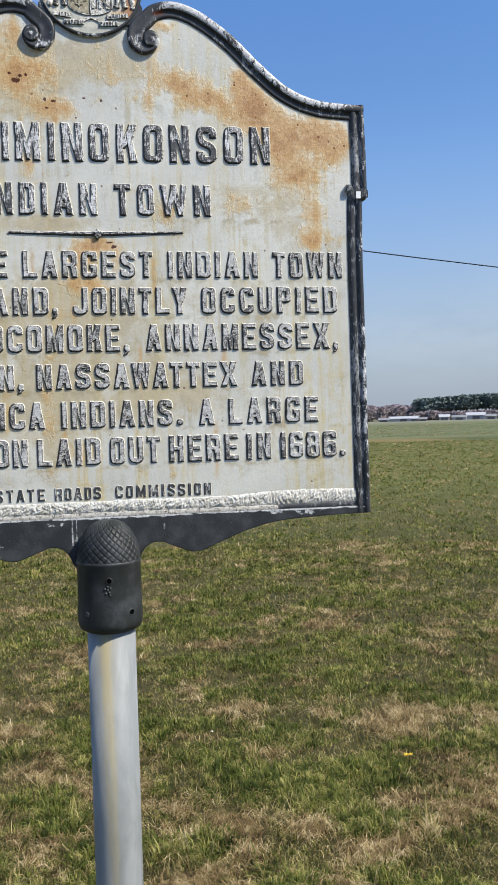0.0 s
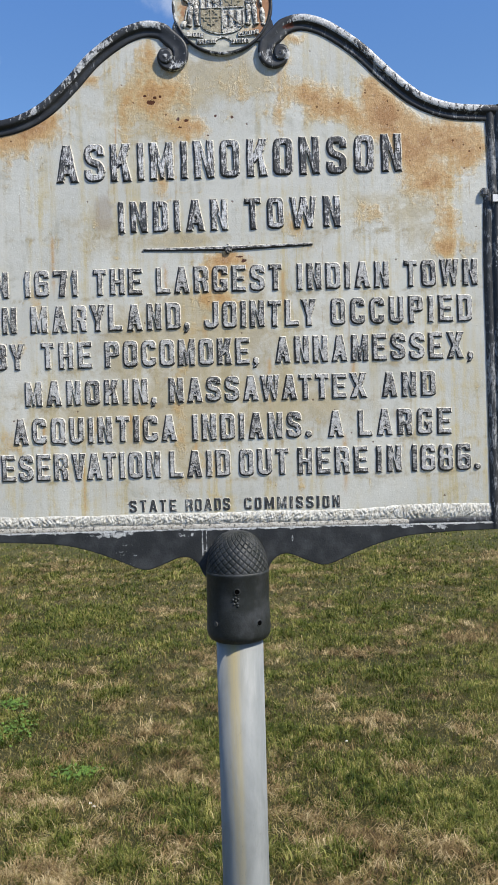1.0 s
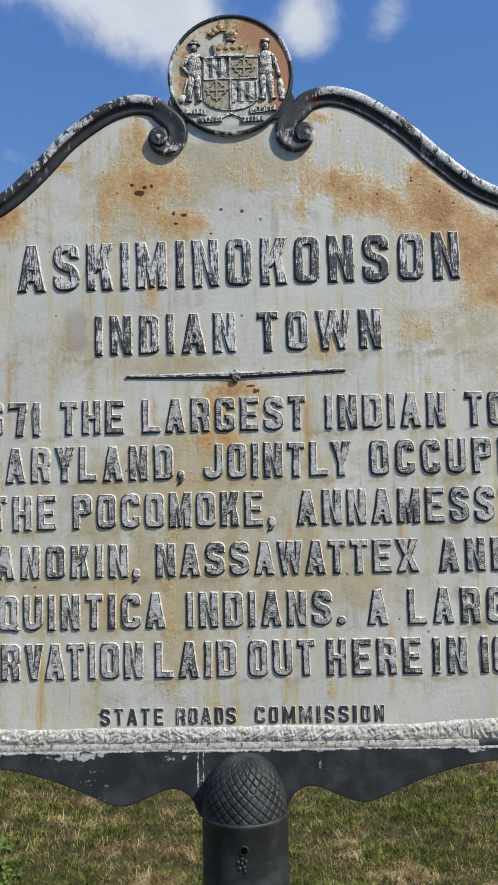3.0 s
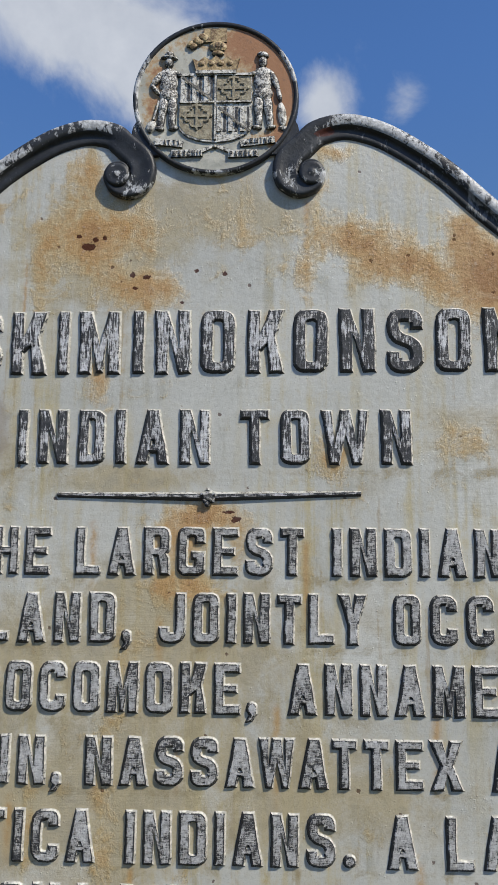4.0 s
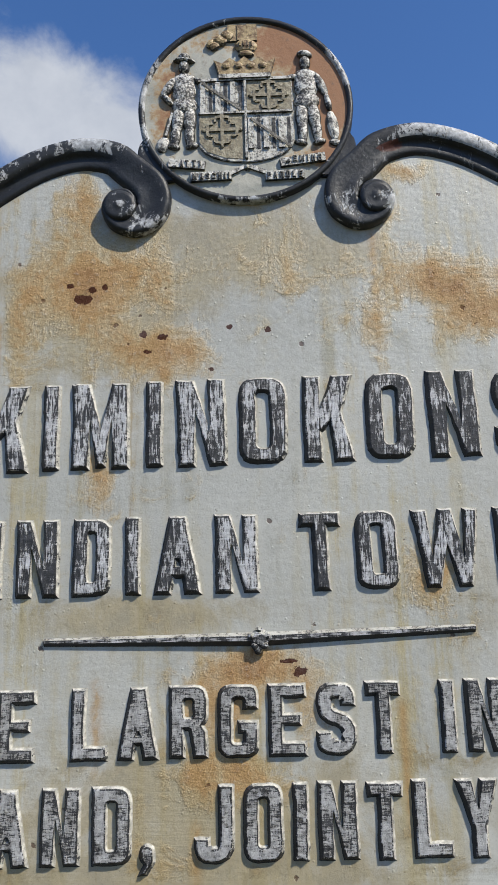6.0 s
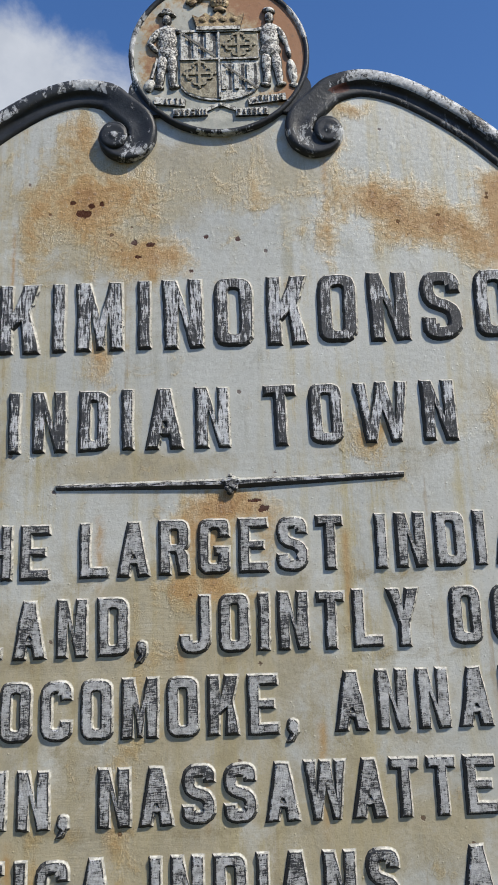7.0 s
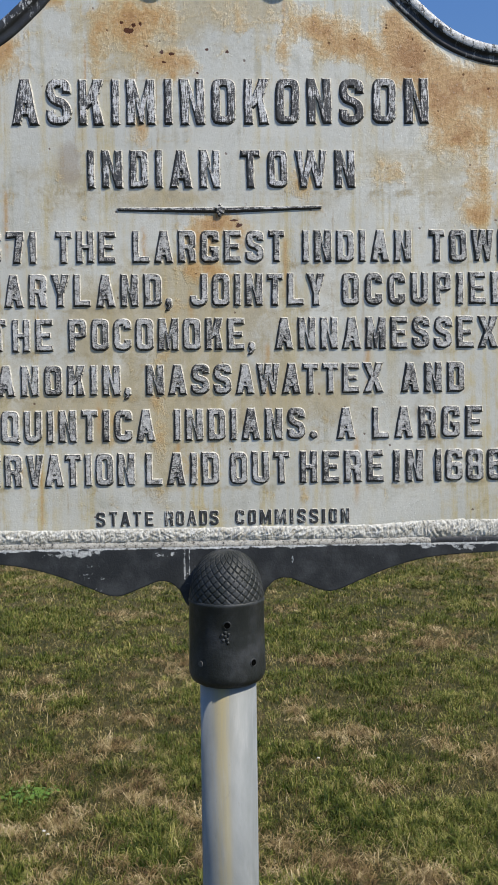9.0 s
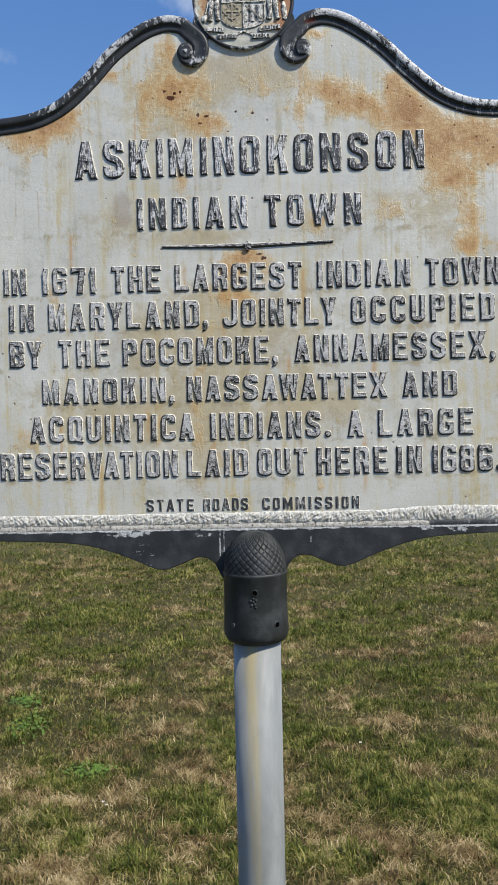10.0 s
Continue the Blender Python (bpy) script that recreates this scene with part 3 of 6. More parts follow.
PETAL = plain("yellow_petals", (0.62, 0.42, 0.02), (0.78, 0.58, 0.05), 300.0, 0.7)
DAISY = plain("white_petals", (0.62, 0.62, 0.58), (0.75, 0.75, 0.72), 300.0, 0.7)
# ---- building helpers ----
from mathutils.geometry import tessellate_polygon


def mesh_of(bm, name, *mats, smooth=False):
    me = bpy.data.meshes.new(name)
    bm.normal_update()
    bm.to_mesh(me)
    bm.free()
    for m in mats:
        me.materials.append(m)
    if smooth:
        me.polygons.foreach_set("use_smooth", [True] * len(me.polygons))
    return me


def part(name, bm, mat, parent, label="", smooth=False):
    mats = mat if isinstance(mat, (list, tuple)) else [mat]
    ob = new(name, mesh_of(bm, name, *mats, smooth=smooth))
    ob.parent = parent
    return tagged(ob, label)


def raw(name, verts, faces, mat, parent=None, smooth=False):
    me = bpy.data.meshes.new(name)
    me.from_pydata(verts, [], faces)
    me.materials.append(mat)
    if smooth:
        me.polygons.foreach_set("use_smooth", [True] * len(me.polygons))
    ob = new(name, me)
    ob.parent = parent
    return ob


def glide(points, steps=8):
    """A smooth line through the points (Catmull-Rom)."""
    p = [Vector(q) for q in points]
    p = [p[0] * 2 - p[1], *p, p[-1] * 2 - p[-2]]
    out = []
    for a, b, c, d in zip(p, p[1:], p[2:], p[3:]):
        for i in range(steps):
            t = i / steps
            out.append(0.5 * (2 * b + (c - a) * t + (2 * a - 5 * b + 4 * c - d) * t * t + (3 * b - a - 3 * c + d) * t ** 3))
    return out + [p[-2]]


def slab(outline, front, back, bevel=0.0):
    """A closed outline in x, z with thickness in y."""
    bm = bmesh.new()
    f = bm.faces.new([bm.verts.new((x, front, z)) for x, z in outline])
    got = bmesh.ops.extrude_face_region(bm, geom=[f])
    moved = [v for v in got["geom"] if isinstance(v, bmesh.types.BMVert)]
    bmesh.ops.translate(bm, verts=moved, vec=(0, back - front, 0))
    bmesh.ops.recalc_face_normals(bm, faces=bm.faces[:])
    if bevel:
        edge = [e for e in bm.edges if all(abs(v.co.y - front) < 1e-6 for v in e.verts)]
        bmesh.ops.bevel(bm, geom=edge, offset=bevel, segments=2, affect="EDGES", clamp_overlap=True)
    return bm


def ribbon(line, section, close=False):
    """Sweeps a section (distance to the right of the way, y) along a line in x, z; section may be a function of the way gone."""
    bm = bmesh.new()
    rings, count = [], len(line)
    for i, p in enumerate(line):
        a, b = line[max(i - 1, 0)], line[min(i + 1, count - 1)]
        d1 = (p - a).normalized() if i else (b - p).normalized()
        d2 = (b - p).normalized() if i < count - 1 else d1
        n1, n2 = Vector((d1[1], -d1[0])), Vector((d2[1], -d2[0]))
        nn = (n1 + n2).normalized()
        nn = nn / max(nn.dot(n1), 0.5)
        s = section(i / (count - 1)) if callable(section) else section
        rings.append([bm.verts.new((p[0] + nn[0] * u, y, p[1] + nn[1] * u)) for u, y in s])
    for r, q in zip(rings, rings[1:]):
        for k in range(len(r) - 1):
            bm.faces.new((r[k], r[k + 1], q[k + 1], q[k]))
        if close:
            bm.faces.new((r[-1], r[0], q[0], q[-1]))
    if close:
        bm.faces.new(rings[0])
        bm.faces.new(rings[-1])
    bmesh.ops.recalc_face_normals(bm, faces=bm.faces[:])
    return bm


def lathe(profile, sides, cx=0.0, cy=0.0, shape=None):
    """Turns (radius, z) pairs round the upright through (cx, cy)."""
    bm = bmesh.new()
    rings = []
    for r, z in profile:
        ring = []
        for i in range(sides):
            a = 2 * math.pi * i / sides
            k = r + (shape(a, z) if shape else 0.0)
            ring.append(bm.verts.new((cx + k * math.cos(a), cy + k * math.sin(a), z)))
        rings.append(ring)
    for a, b in zip(rings, rings[1:]):
        for i in range(sides):
            bm.faces.new((a[i], a[(i + 1) % sides], b[(i + 1) % sides], b[i]))
    bm.faces.new(rings[0])
    bm.faces.new(rings[-1])
    bmesh.ops.recalc_face_normals(bm, faces=bm.faces[:])
    return bm


def lump(bm, at, size, turn=0.0, seg=12):
    """An ellipsoid into bm, turned in the x, z plane."""
    m = Matrix.Translation(at) @ Matrix.Rotation(turn, 4, "Y") @ Matrix.Diagonal((*size, 1))
    bmesh.ops.create_uvsphere(bm, u_segments=seg, v_segments=max(6, seg // 2), radius=1.0, matrix=m)


def bar(bm, a, b, w, y, h):
    """A low bar from a to b (x, z), w wide, whose top stands h proud of y."""
    a, b = Vector(a), Vector(b)
    d = (b - a).normalized() * 0.5
    s = Vector((-d[1], d[0])) * w
    q = [a - s, b - s, b + s, a + s]
    lo = [bm.verts.new((p[0], y, p[1])) for p in q]
    mid = (a + b) / 2
    hi = [bm.verts.new((mid[0] + (p[0] - mid[0]) * 0.97 - 0, y - h, mid[1] + (p[1] - mid[1]) * 0.97)) for p in q]
    bm.faces.new(hi)
    for i in range(4):
        bm.faces.new((lo[i], lo[(i + 1) % 4], hi[(i + 1) % 4], hi[i]))


# ---- ground and distance ----


def build_ground():
    bm = bmesh.new()
    rings = [0.0, 3, 6, 10, 16, 25, 40, 70, 120, 250, 600, 1500, 4000]
    sides, last = 64, None
    for r in rings:
        if r == 0:
            ring = [bm.verts.new((0, 2, 0))]
        else:
            ring = [bm.verts.new((r * math.cos(2 * math.pi * i / sides), 2 + r * math.sin(2 * math.pi * i / sides), 0.0)) for i in range(sides)]
        if last:
            for i in range(sides):
                j = (i + 1) % sides
                if len(last) == 1:
                    bm.faces.new((last[0], ring[i], ring[j]))
                else:
                    bm.faces.new((last[i], ring[i], ring[j], last[j]))
        last = ring
    ob = new("ground", mesh_of(bm, "ground", GROUND))
    tagged(ob, "open pasture ground of thatch and short grass", "ground", kind="structure")


def value_noise(x, y, cell, seed):
    """Smooth random field in 0..1 on a grid of the given cell size."""
    rng = np.random.RandomState(seed)
    grid = rng.rand(256, 256)
    u, v = x / cell + 1000.37, y / cell + 1000.71
    i, j = np.floor(u).astype(int), np.floor(v).astype(int)
    f, g = u - i, v - j
    f, g = f * f * (3 - 2 * f), g * g * (3 - 2 * g)
    a, b = grid[i % 256, j % 256], grid[(i + 1) % 256, j % 256]
    c, d = grid[i % 256, (j + 1) % 256], grid[(i + 1) % 256, (j + 1) % 256]
    return (a * (1 - f) + b * f) * (1 - g) + (c * (1 - f) + d * f) * g


# straw-covered patches and lush tufts seen in the pasture: x, y, half widths
STRAW_PATCHES = [(0.26, 7.38, 0.20, 0.26), (0.81, 4.81, 0.30, 0.17), (0.43, 3.70, 0.10, 0.18), (0.78, 3.26, 0.17, 0.22), (0.73, 2.65, 0.10, 0.12), (1.12, 2.52, 0.18, 0.08), (1.62, 5.27, 0.25, 0.15), (0.48, 1.82, 0.17, 0.14),
                 (-0.73, 3.22, 0.17, 0.15), (-0.98, 2.85, 0.10, 0.11), (-1.49, 5.37, 0.18, 0.16), (-0.71, 2.35, 0.17, 0.15), (-0.38, 1.90, 0.13, 0.15), (-0.38, 2.74, 0.15, 0.22), (-1.11, 6.54, 0.25, 0.22)]
STRAW_PATCHES += [(1.62, 2.90, 0.25, 0.33), (2.21, 4.27, 0.22, 0.16), (1.59, 1.98, 0.16, 0.16), (0.98, 1.59, 0.19, 0.15), (0.2, 1.45, 0.16, 0.12), (-0.85, 1.55, 0.18, 0.14)]
LUSH_PATCHES = [(0.62, 5.50, 0.25, 0.38), (0.97, 4.21, 0.34, 0.26), (1.48, 3.74, 0.17, 0.30), (-1.46, 3.31, 0.12, 0.25), (-0.92, 2.46, 0.11, 0.12), (0.53, 2.39, 0.17, 0.20), (1.03, 2.18, 0.16, 0.14), (-0.25, 2.16, 0.08, 0.16),
                (0.20, 3.12, 0.15, 0.26), (0.90, 2.13, 0.15, 0.15), (0.01, 1.84, 0.07, 0.10), (-1.6, 6.2, 0.5, 0.6), (1.9, 3.4, 0.15, 0.25)]


def patches(x, y, spots):
    out = np.zeros_like(x)
    for cx, cy, rx, ry in spots:
        out = np.maximum(out, np.exp(-((x - cx) / rx) ** 2 - ((y - cy) / ry) ** 2))
    return out


def blades(name, x, y, height, width, lean, heading, mat, label, category, sink=0.004):
    """One stuff mesh of bent, tapering blades (five corners, three triangles each)."""
    k = len(x)
    side = np.stack([np.cos(heading + np.pi / 2), np.sin(heading + np.pi / 2)], 1) * (width / 2)[:, None]
    out = np.stack([np.cos(heading), np.sin(heading)], 1)
    root = np.stack([x, y], 1)
    v = np.empty((k, 5, 3))
    v[:, 0, :2], v[:, 1, :2] = root - side, root + side
    v[:, 0:2, 2] = -sink
    mid = root + out * (height * np.sin(lean * 0.6) * 0.5)[:, None]
    v[:, 2, :2], v[:, 3, :2] = mid - side * 0.85, mid + side * 0.85
    v[:, 2, 2] = v[:, 3, 2] = height * np.cos(lean * 0.6) * 0.55
    v[:, 4, :2] = root + out * (height * np.sin(lean))[:, None]
    v[:, 4, 2] = np.maximum(height * np.cos(lean), 0.006)
    base = np.arange(k)[:, None] * 5
    tri = np.concatenate([base + np.array([[0, 1, 3]]), base + np.array([[0, 3, 2]]), base + np.array([[2, 3, 4]])], 1).reshape(-1)
    me = bpy.data.meshes.new(name)
    me.vertices.add(k * 5)
    me.vertices.foreach_set("co", v.reshape(-1))
    me.loops.add(len(tri))
    me.loops.foreach_set("vertex_index", tri)
    me.polygons.add(k * 3)
    me.polygons.foreach_set("loop_start", np.arange(0, k * 9, 3))
    me.polygons.foreach_set("loop_total", np.full(k * 3, 3))
    me.update(calc_edges=True)
    me.materials.append(mat)
    tagged(new(name, me), label, category, kind="stuff")


def scatter(rng, count, r0, r1):
    """Roots in the stretch of field before and behind the marker, thinning with the distance."""
    r = r0 * (r1 / r0) ** rng.rand(count)
    a = np.radians(rng.uniform(-27, 34, count))
    return r * np.sin(a), r * np.cos(a) - 1.7, r


def dryness(x, y):
    d = 0.46 * value_noise(x, y * 1.6, 0.22, 3) + 0.26 * value_noise(x, y * 1.3, 0.75, 4) + 0.28 * value_noise(x, y * 1.3, 0.075, 5)
    return d + 0.25 * patches(x, y, STRAW_PATCHES) - 0.25 * patches(x, y, LUSH_PATCHES)


def tufted(rng, x, y, r, each, spread):
    """Blades grouped round their tuft's middle: roots, the way outwards and the tuft each belongs to."""
    k = np.repeat(np.arange(len(x)), each)
    dx, dy = rng.normal(0, 1, len(k)), rng.normal(0, 1, len(k))
    s = spread[k]
    return x[k] + dx * s, y[k] + dy * s, np.arctan2(dy, dx) + rng.normal(0, 0.7, len(k)), np.hypot(dx, dy), k


def lushness(x, y):
    return 0.62 * value_noise(x, y * 1.2, 0.23, 9) + 0.38 * value_noise(x, y, 0.09, 12) + 0.30 * patches(x, y, LUSH_PATCHES) - 0.15 * patches(x, y, STRAW_PATCHES)


def build_grass():
    rng = np.random.RandomState(7)
    tiers = ((("grass", "thatch", "dry_grass"), 44000, 14, 2.4, 12.0, 2700, 175000, 36000),
             (("field_grass", "field_thatch", "dry_field_grass"), 34000, 8, 10.0, 62.0, 1700, 90000, 16000),
             (("meadow_grass", "meadow_thatch", "dry_meadow_grass"), 6000, 5, 77.0, 200.0, 420, 12000, 5000))
    for names, tufts, each, r0, r1, mats, turf, strays in tiers:
        # clumps of broad green blades, fanning outwards
        x, y, r = scatter(rng, tufts, r0, r1)
        rich = lushness(x, y)
        keep = rng.rand(tufts) < np.clip((rich - 0.41) * 3.3, 0.08, 0.78)
        x, y, r, rich = x[keep], y[keep], r[keep], np.clip((rich[keep] - 0.40) * 3.0, 0, 1.2)
        far = np.maximum(1.0, r / 5.0)
        tall = (0.016 + 0.012 * rng.rand(len(x)) + 0.024 * rich) * far ** 0.2
        bx, by, way, off, k = tufted(rng, x, y, r, each, 0.015 * far ** 0.6 * (1 + 0.5 * rich))
        m = len(k)
        blades(names[0], bx, by, tall[k] * rng.uniform(0.55, 1.3, m) * np.where(rng.rand(m) < 0.10, 1.7, 1.1),
               0.0052 * far[k] ** 0.9 * rng.uniform(0.5, 1.25, m), np.clip(0.62 + 0.42 * off + rng.normal(0, 0.35, m), 0.05, 1.5), way,
               GREEN, "green pasture grass growing in uneven clumps", "grass")
        # low matted turf between them
        x, y, r = scatter(rng, turf, r0, r1)
        far = np.maximum(1.0, r / 5.0)
        blades(names[1], x, y, (0.018 + 0.036 * rng.rand(turf) ** 2) * far ** 0.3, 0.0038 * far ** 0.9 * rng.uniform(0.5, 1.35, turf),
               rng.uniform(0.7, 1.5, turf), rng.uniform(0, 2 * np.pi, turf), OLIVE, "matted olive and brown turf between the clumps", "grass")
        # flattened mats of dead grass, and stray straws everywhere
        x, y, r = scatter(rng, mats * 12, r0, r1)
        dry = dryness(x, y)
        keep = (rng.rand(len(x)) < np.clip((dry - 0.575) * 4.5, 0.0, 0.8)) & (lushness(x, y) < 0.60)
        x, y, r = x[keep][:mats], y[keep][:mats], r[keep][:mats]
        far = np.maximum(1.0, r / 5.0)
        bx, by, way, off, k = tufted(rng, x, y, r, 24 if each > 10 else 12, 0.024 * far ** 0.5)
        comb = rng.uniform(0, 2 * np.pi, len(x))
        way = comb[k] + rng.normal(0, 0.8, len(k))
        sx, sy, sr = scatter(rng, strays, r0, r1)
        sf = np.maximum(1.0, sr / 5.0)
        m = len(sx)
        blades(names[2], np.concatenate([bx, sx]), np.concatenate([by, sy]),
               np.concatenate([(0.03 + 0.09 * rng.rand(len(k)) ** 2) * far[k] ** 0.3, (0.02 + 0.09 * rng.rand(m) ** 3) * sf ** 0.3]),
               np.concatenate([0.0030 * far[k] ** 0.9 * rng.uniform(0.5, 1.4, len(k)), 0.0022 * sf ** 0.9 * rng.uniform(0.6, 1.3, m)]),
               np.concatenate([rng.uniform(1.32, 1.57, len(k)), rng.uniform(0.7, 1.52, m)]),
               np.concatenate([way, rng.uniform(0, 2 * np.pi, m)]), STRAW, "bleached dead grass lying in small mats", "dry grass", sink=-0.004)


def build_surround():
    """Coarser grass all round the post, beside and behind the walk."""
    rng = np.random.RandomState(11)
    x, y = rng.uniform(-8, 8, 185000), rng.uniform(-8, 9, 185000)
    a = np.degrees(np.arctan2(x, y + 1.7))
    keep = ~((a > -27) & (a < 34) & (np.hypot(x, y + 1.7) > 2.2)) & (np.hypot(x, y - 0.5) < 8)
    x, y = x[keep], y[keep]
    rich, dry = lushness(x, y), dryness(x, y)
    for name, pick, h0, h1, l0, mat, label in (("lawn_grass", (rich > 0.46) & (dry < 0.60), 0.025, 0.06, 0.2, GREEN, "green pasture grass growing in uneven clumps"),
                                               ("lawn_thatch", (rich <= 0.46) & (dry < 0.60), 0.02, 0.04, 0.7, OLIVE, "matted olive and brown turf between the clumps"),
                                               ("lawn_straw", dry >= 0.60, 0.04, 0.09, 1.3, STRAW, "bleached dead grass lying in small mats")):
        k = int(pick.sum())
        blades(name, x[pick], y[pick], rng.uniform(h0, h1, k) * 1.5, rng.uniform(0.009, 0.020, k), rng.uniform(l0, 1.5, k), rng.uniform(0, 2 * np.pi, k), mat, label, "grass")


def build_clover(cx, cy, rx, ry, count, seed):
    """A low patch of small round leaves."""
    rnd = random.Random(seed)
    verts, faces = [], []
    for i in range(count):
        x, y = rnd.gauss(0, rx * 0.5), rnd.gauss(0, ry * 0.5)
        z, r = rnd.uniform(0.012, 0.040), rnd.uniform(0.005, 0.010)
        tx, ty, t0 = rnd.uniform(-0.5, 0.5), rnd.uniform(-0.5, 0.5), rnd.uniform(0, 6.28)
        b = len(verts)
        for k in range(6):
            u, v = r * math.cos(t0 + k * 1.0472), r * math.sin(t0 + k * 1.0472)
            verts.append((x + u, y + v, z + u * tx + v * ty))
        faces.append(tuple(range(b, b + 6)))
    ob = raw("clover", verts, faces, CLOVER)
    ob.location = (cx, cy, 0)
    tagged(ob, "bright green clover growing low in the grass", "plant", kind="stuff")


def build_flower(cx, cy, tall, size, petals, mat, name, label):
    """A small flower: stem and a ring of petals round a button."""
    top = tagged(new(name), label, "flower", group="flowers in the grass")
    top.location = (cx, cy, 0)
    part("stem", lathe([(0.0016, -0.004), (0.0014, tall * 0.5), (0.0012, tall)], 6), GREEN, top)
    bm = bmesh.new()
    for i in range(petals):
        a = 2 * math.pi * i / petals
        w, lift = 0.9 * size * math.sin(math.pi / petals), size * 0.25 * (1 + i % 2)
        q = [(0.1 * size, 0), (0.7 * size, -w), (size, 0), (0.7 * size, w)]
        bm.faces.new([bm.verts.new((u * math.cos(a) - v * math.sin(a), u * math.sin(a) + v * math.cos(a), tall + lift * u / size)) for u, v in q])
    part("petals", bm, mat, top)
    bm = bmesh.new()
    lump(bm, (0, 0, tall + size * 0.1), (size * 0.35, size * 0.35, size * 0.2), 0, 8)
    part("button", bm, PETAL, top)


def place(az, dist, z=0.0):
    az -= 1.2
    return Vector((dist * math.sin(radians(az)), dist * math.cos(radians(az)) - 1.6, z))


def build_wood(name, az0, az1, dist, deep, count, height, mat, bark, label, bare=False):
    """A far wood: trunks, with crowns of many small tilted leaf clumps."""
    rnd = random.Random(len(name) + count)
    verts, faces = [], []
    tv, tf = [], []
    for i in range(count):
        az = rnd.uniform(az0, az1)
        d = dist + rnd.uniform(0, deep)
        h = height * (rnd.uniform(0.92, 1.06) * (0.84 + 0.30 * (az - az0) / (az1 - az0)) if not bare else 0.9 + 0.22 * noise.noise((az * 0.9, d * 0.02, 3.0)))
        c = place(az, d)
        for k in range(6):
            a = k * math.pi / 3
            tv.append((c.x + 0.22 * math.cos(a), c.y + 0.22 * math.sin(a), 0.0))
        tv.append((c.x, c.y, h * 0.9))
        b = len(tv) - 7
        tf += [(b + k, b + (k + 1) % 6, b + 6) for k in range(6)]
        for j in range(190):
            t = rnd.random()
            spread = h * (0.26 if not bare else 0.40) * (1.0 - t * 0.55)
            q = Vector((rnd.gauss(0, 0.5) * spread, rnd.gauss(0, 0.5) * spread, h * ((0.48 if not bare else 0.15) + (0.52 if not bare else 0.85) * t ** 0.8)))
            s = rnd.uniform(0.45, 0.95)
            q += c
            e1 = Vector((rnd.gauss(0, 1), rnd.gauss(0, 1), rnd.gauss(0, 0.7))).normalized() * s
            e2 = Vector((rnd.gauss(0, 1), rnd.gauss(0, 1), rnd.gauss(0, 0.7))).normalized() * s * (1.0 if not bare else 0.45)
            b = len(verts)
            verts += [q - e1, q + e2, q + e1, q - e2]
            faces.append((b, b + 1, b + 2, b + 3))
    base = tagged(new(name), label, "trees", kind="stuff")
    base.location = place((az0 + az1) / 2, dist)
    for nm, v, f, m in (("crown", verts, faces, mat), ("trunk", tv, tf, bark)):
        raw(nm, [Vector(q) - base.location for q in v], f, m, base)


def build_shed(az, dist, length, depth, height, wall, roof, label, turn=0.0):
    """A far low building: walls, a gabled roof, doors."""
    top = tagged(new("farm_shed"), label, "building")
    top.matrix_world = Matrix.Translation(place(az, dist)) @ Matrix.Rotation(radians(turn - az), 4, "Z")
    bm = bmesh.new()
    L, D, H = length / 2, depth / 2, height * 0.66
    vs = [bm.verts.new(q) for q in ((-L, -D, 0), (L, -D, 0), (L, D, 0), (-L, D, 0), (-L, -D, H), (L, -D, H), (L, D, H), (-L, D, H), (-L, 0, height), (L, 0, height))]
    for f in ((0, 1, 5, 4), (2, 3, 7, 6), (1, 2, 6, 9, 5), (3, 0, 4, 8, 7)):
        bm.faces.new([vs[i] for i in f])
    part("wall", bm, wall, top)
    bm = bmesh.new()
    for s in (-1, 1):
        a = [(-L - 0.3, s * (D + 0.4), H - 0.2), (L + 0.3, s * (D + 0.4), H - 0.2), (L + 0.3, 0, height + 0.05), (-L - 0.3, 0, height + 0.05)]
        lo = [bm.verts.new(q) for q in a]
        hi = [bm.verts.new((q[0], q[1], q[2] + 0.15)) for q in a]
        bm.faces.new(lo)
        bm.faces.new(hi)
        for i in range(4):
            bm.faces.new((lo[i], lo[(i + 1) % 4], hi[(i + 1) % 4], hi[i]))
    bmesh.ops.recalc_face_normals(bm, faces=bm.faces[:])
    part("roof", bm, roof, top)
    for i in range(max(1, int(length // 9))):
        bm = bmesh.new()
        w = 1.6
        cx = -L + (i + 0.5) * length / max(1, int(length // 9))
        q = [bm.verts.new((cx + u, -D - 0.06, v)) for u, v in ((-w, 0.05), (w, 0.05), (w, H * 0.75), (-w, H * 0.75))]
        bm.faces.new(q)
        got = bmesh.ops.extrude_face_region(bm, geom=bm.faces[:])
        bmesh.ops.translate(bm, verts=[v for v in got["geom"] if isinstance(v, bmesh.types.BMVert)], vec=(0, 0.05, 0))
        part("door", bm, SHED_DOOR, top)


# far needles and twigs paled: distance haze put into their base colour
PINE = plain("hazy_pine_needles", (0.112, 0.148, 0.136), (0.150, 0.188, 0.168), 0.25)
BARE = plain("hazy_bare_twigs", (0.290, 0.245, 0.250), (0.345, 0.295, 0.295), 0.2)
BARK = plain("far_bark", (0.07, 0.05, 0.04), (0.13, 0.095, 0.075), 0.5)
SHED_WHITE = plain("shed_white_metal", (0.34, 0.35, 0.37), (0.46, 0.46, 0.46), 0.4)
SHED_GREY = plain("shed_grey_wall", (0.30, 0.31, 0.33), (0.42, 0.42, 0.43), 0.4)
SHED_ROOF = plain("shed_metal_roof", (0.18, 0.18, 0.18), (0.28, 0.28, 0.28), 0.3, 0.6)
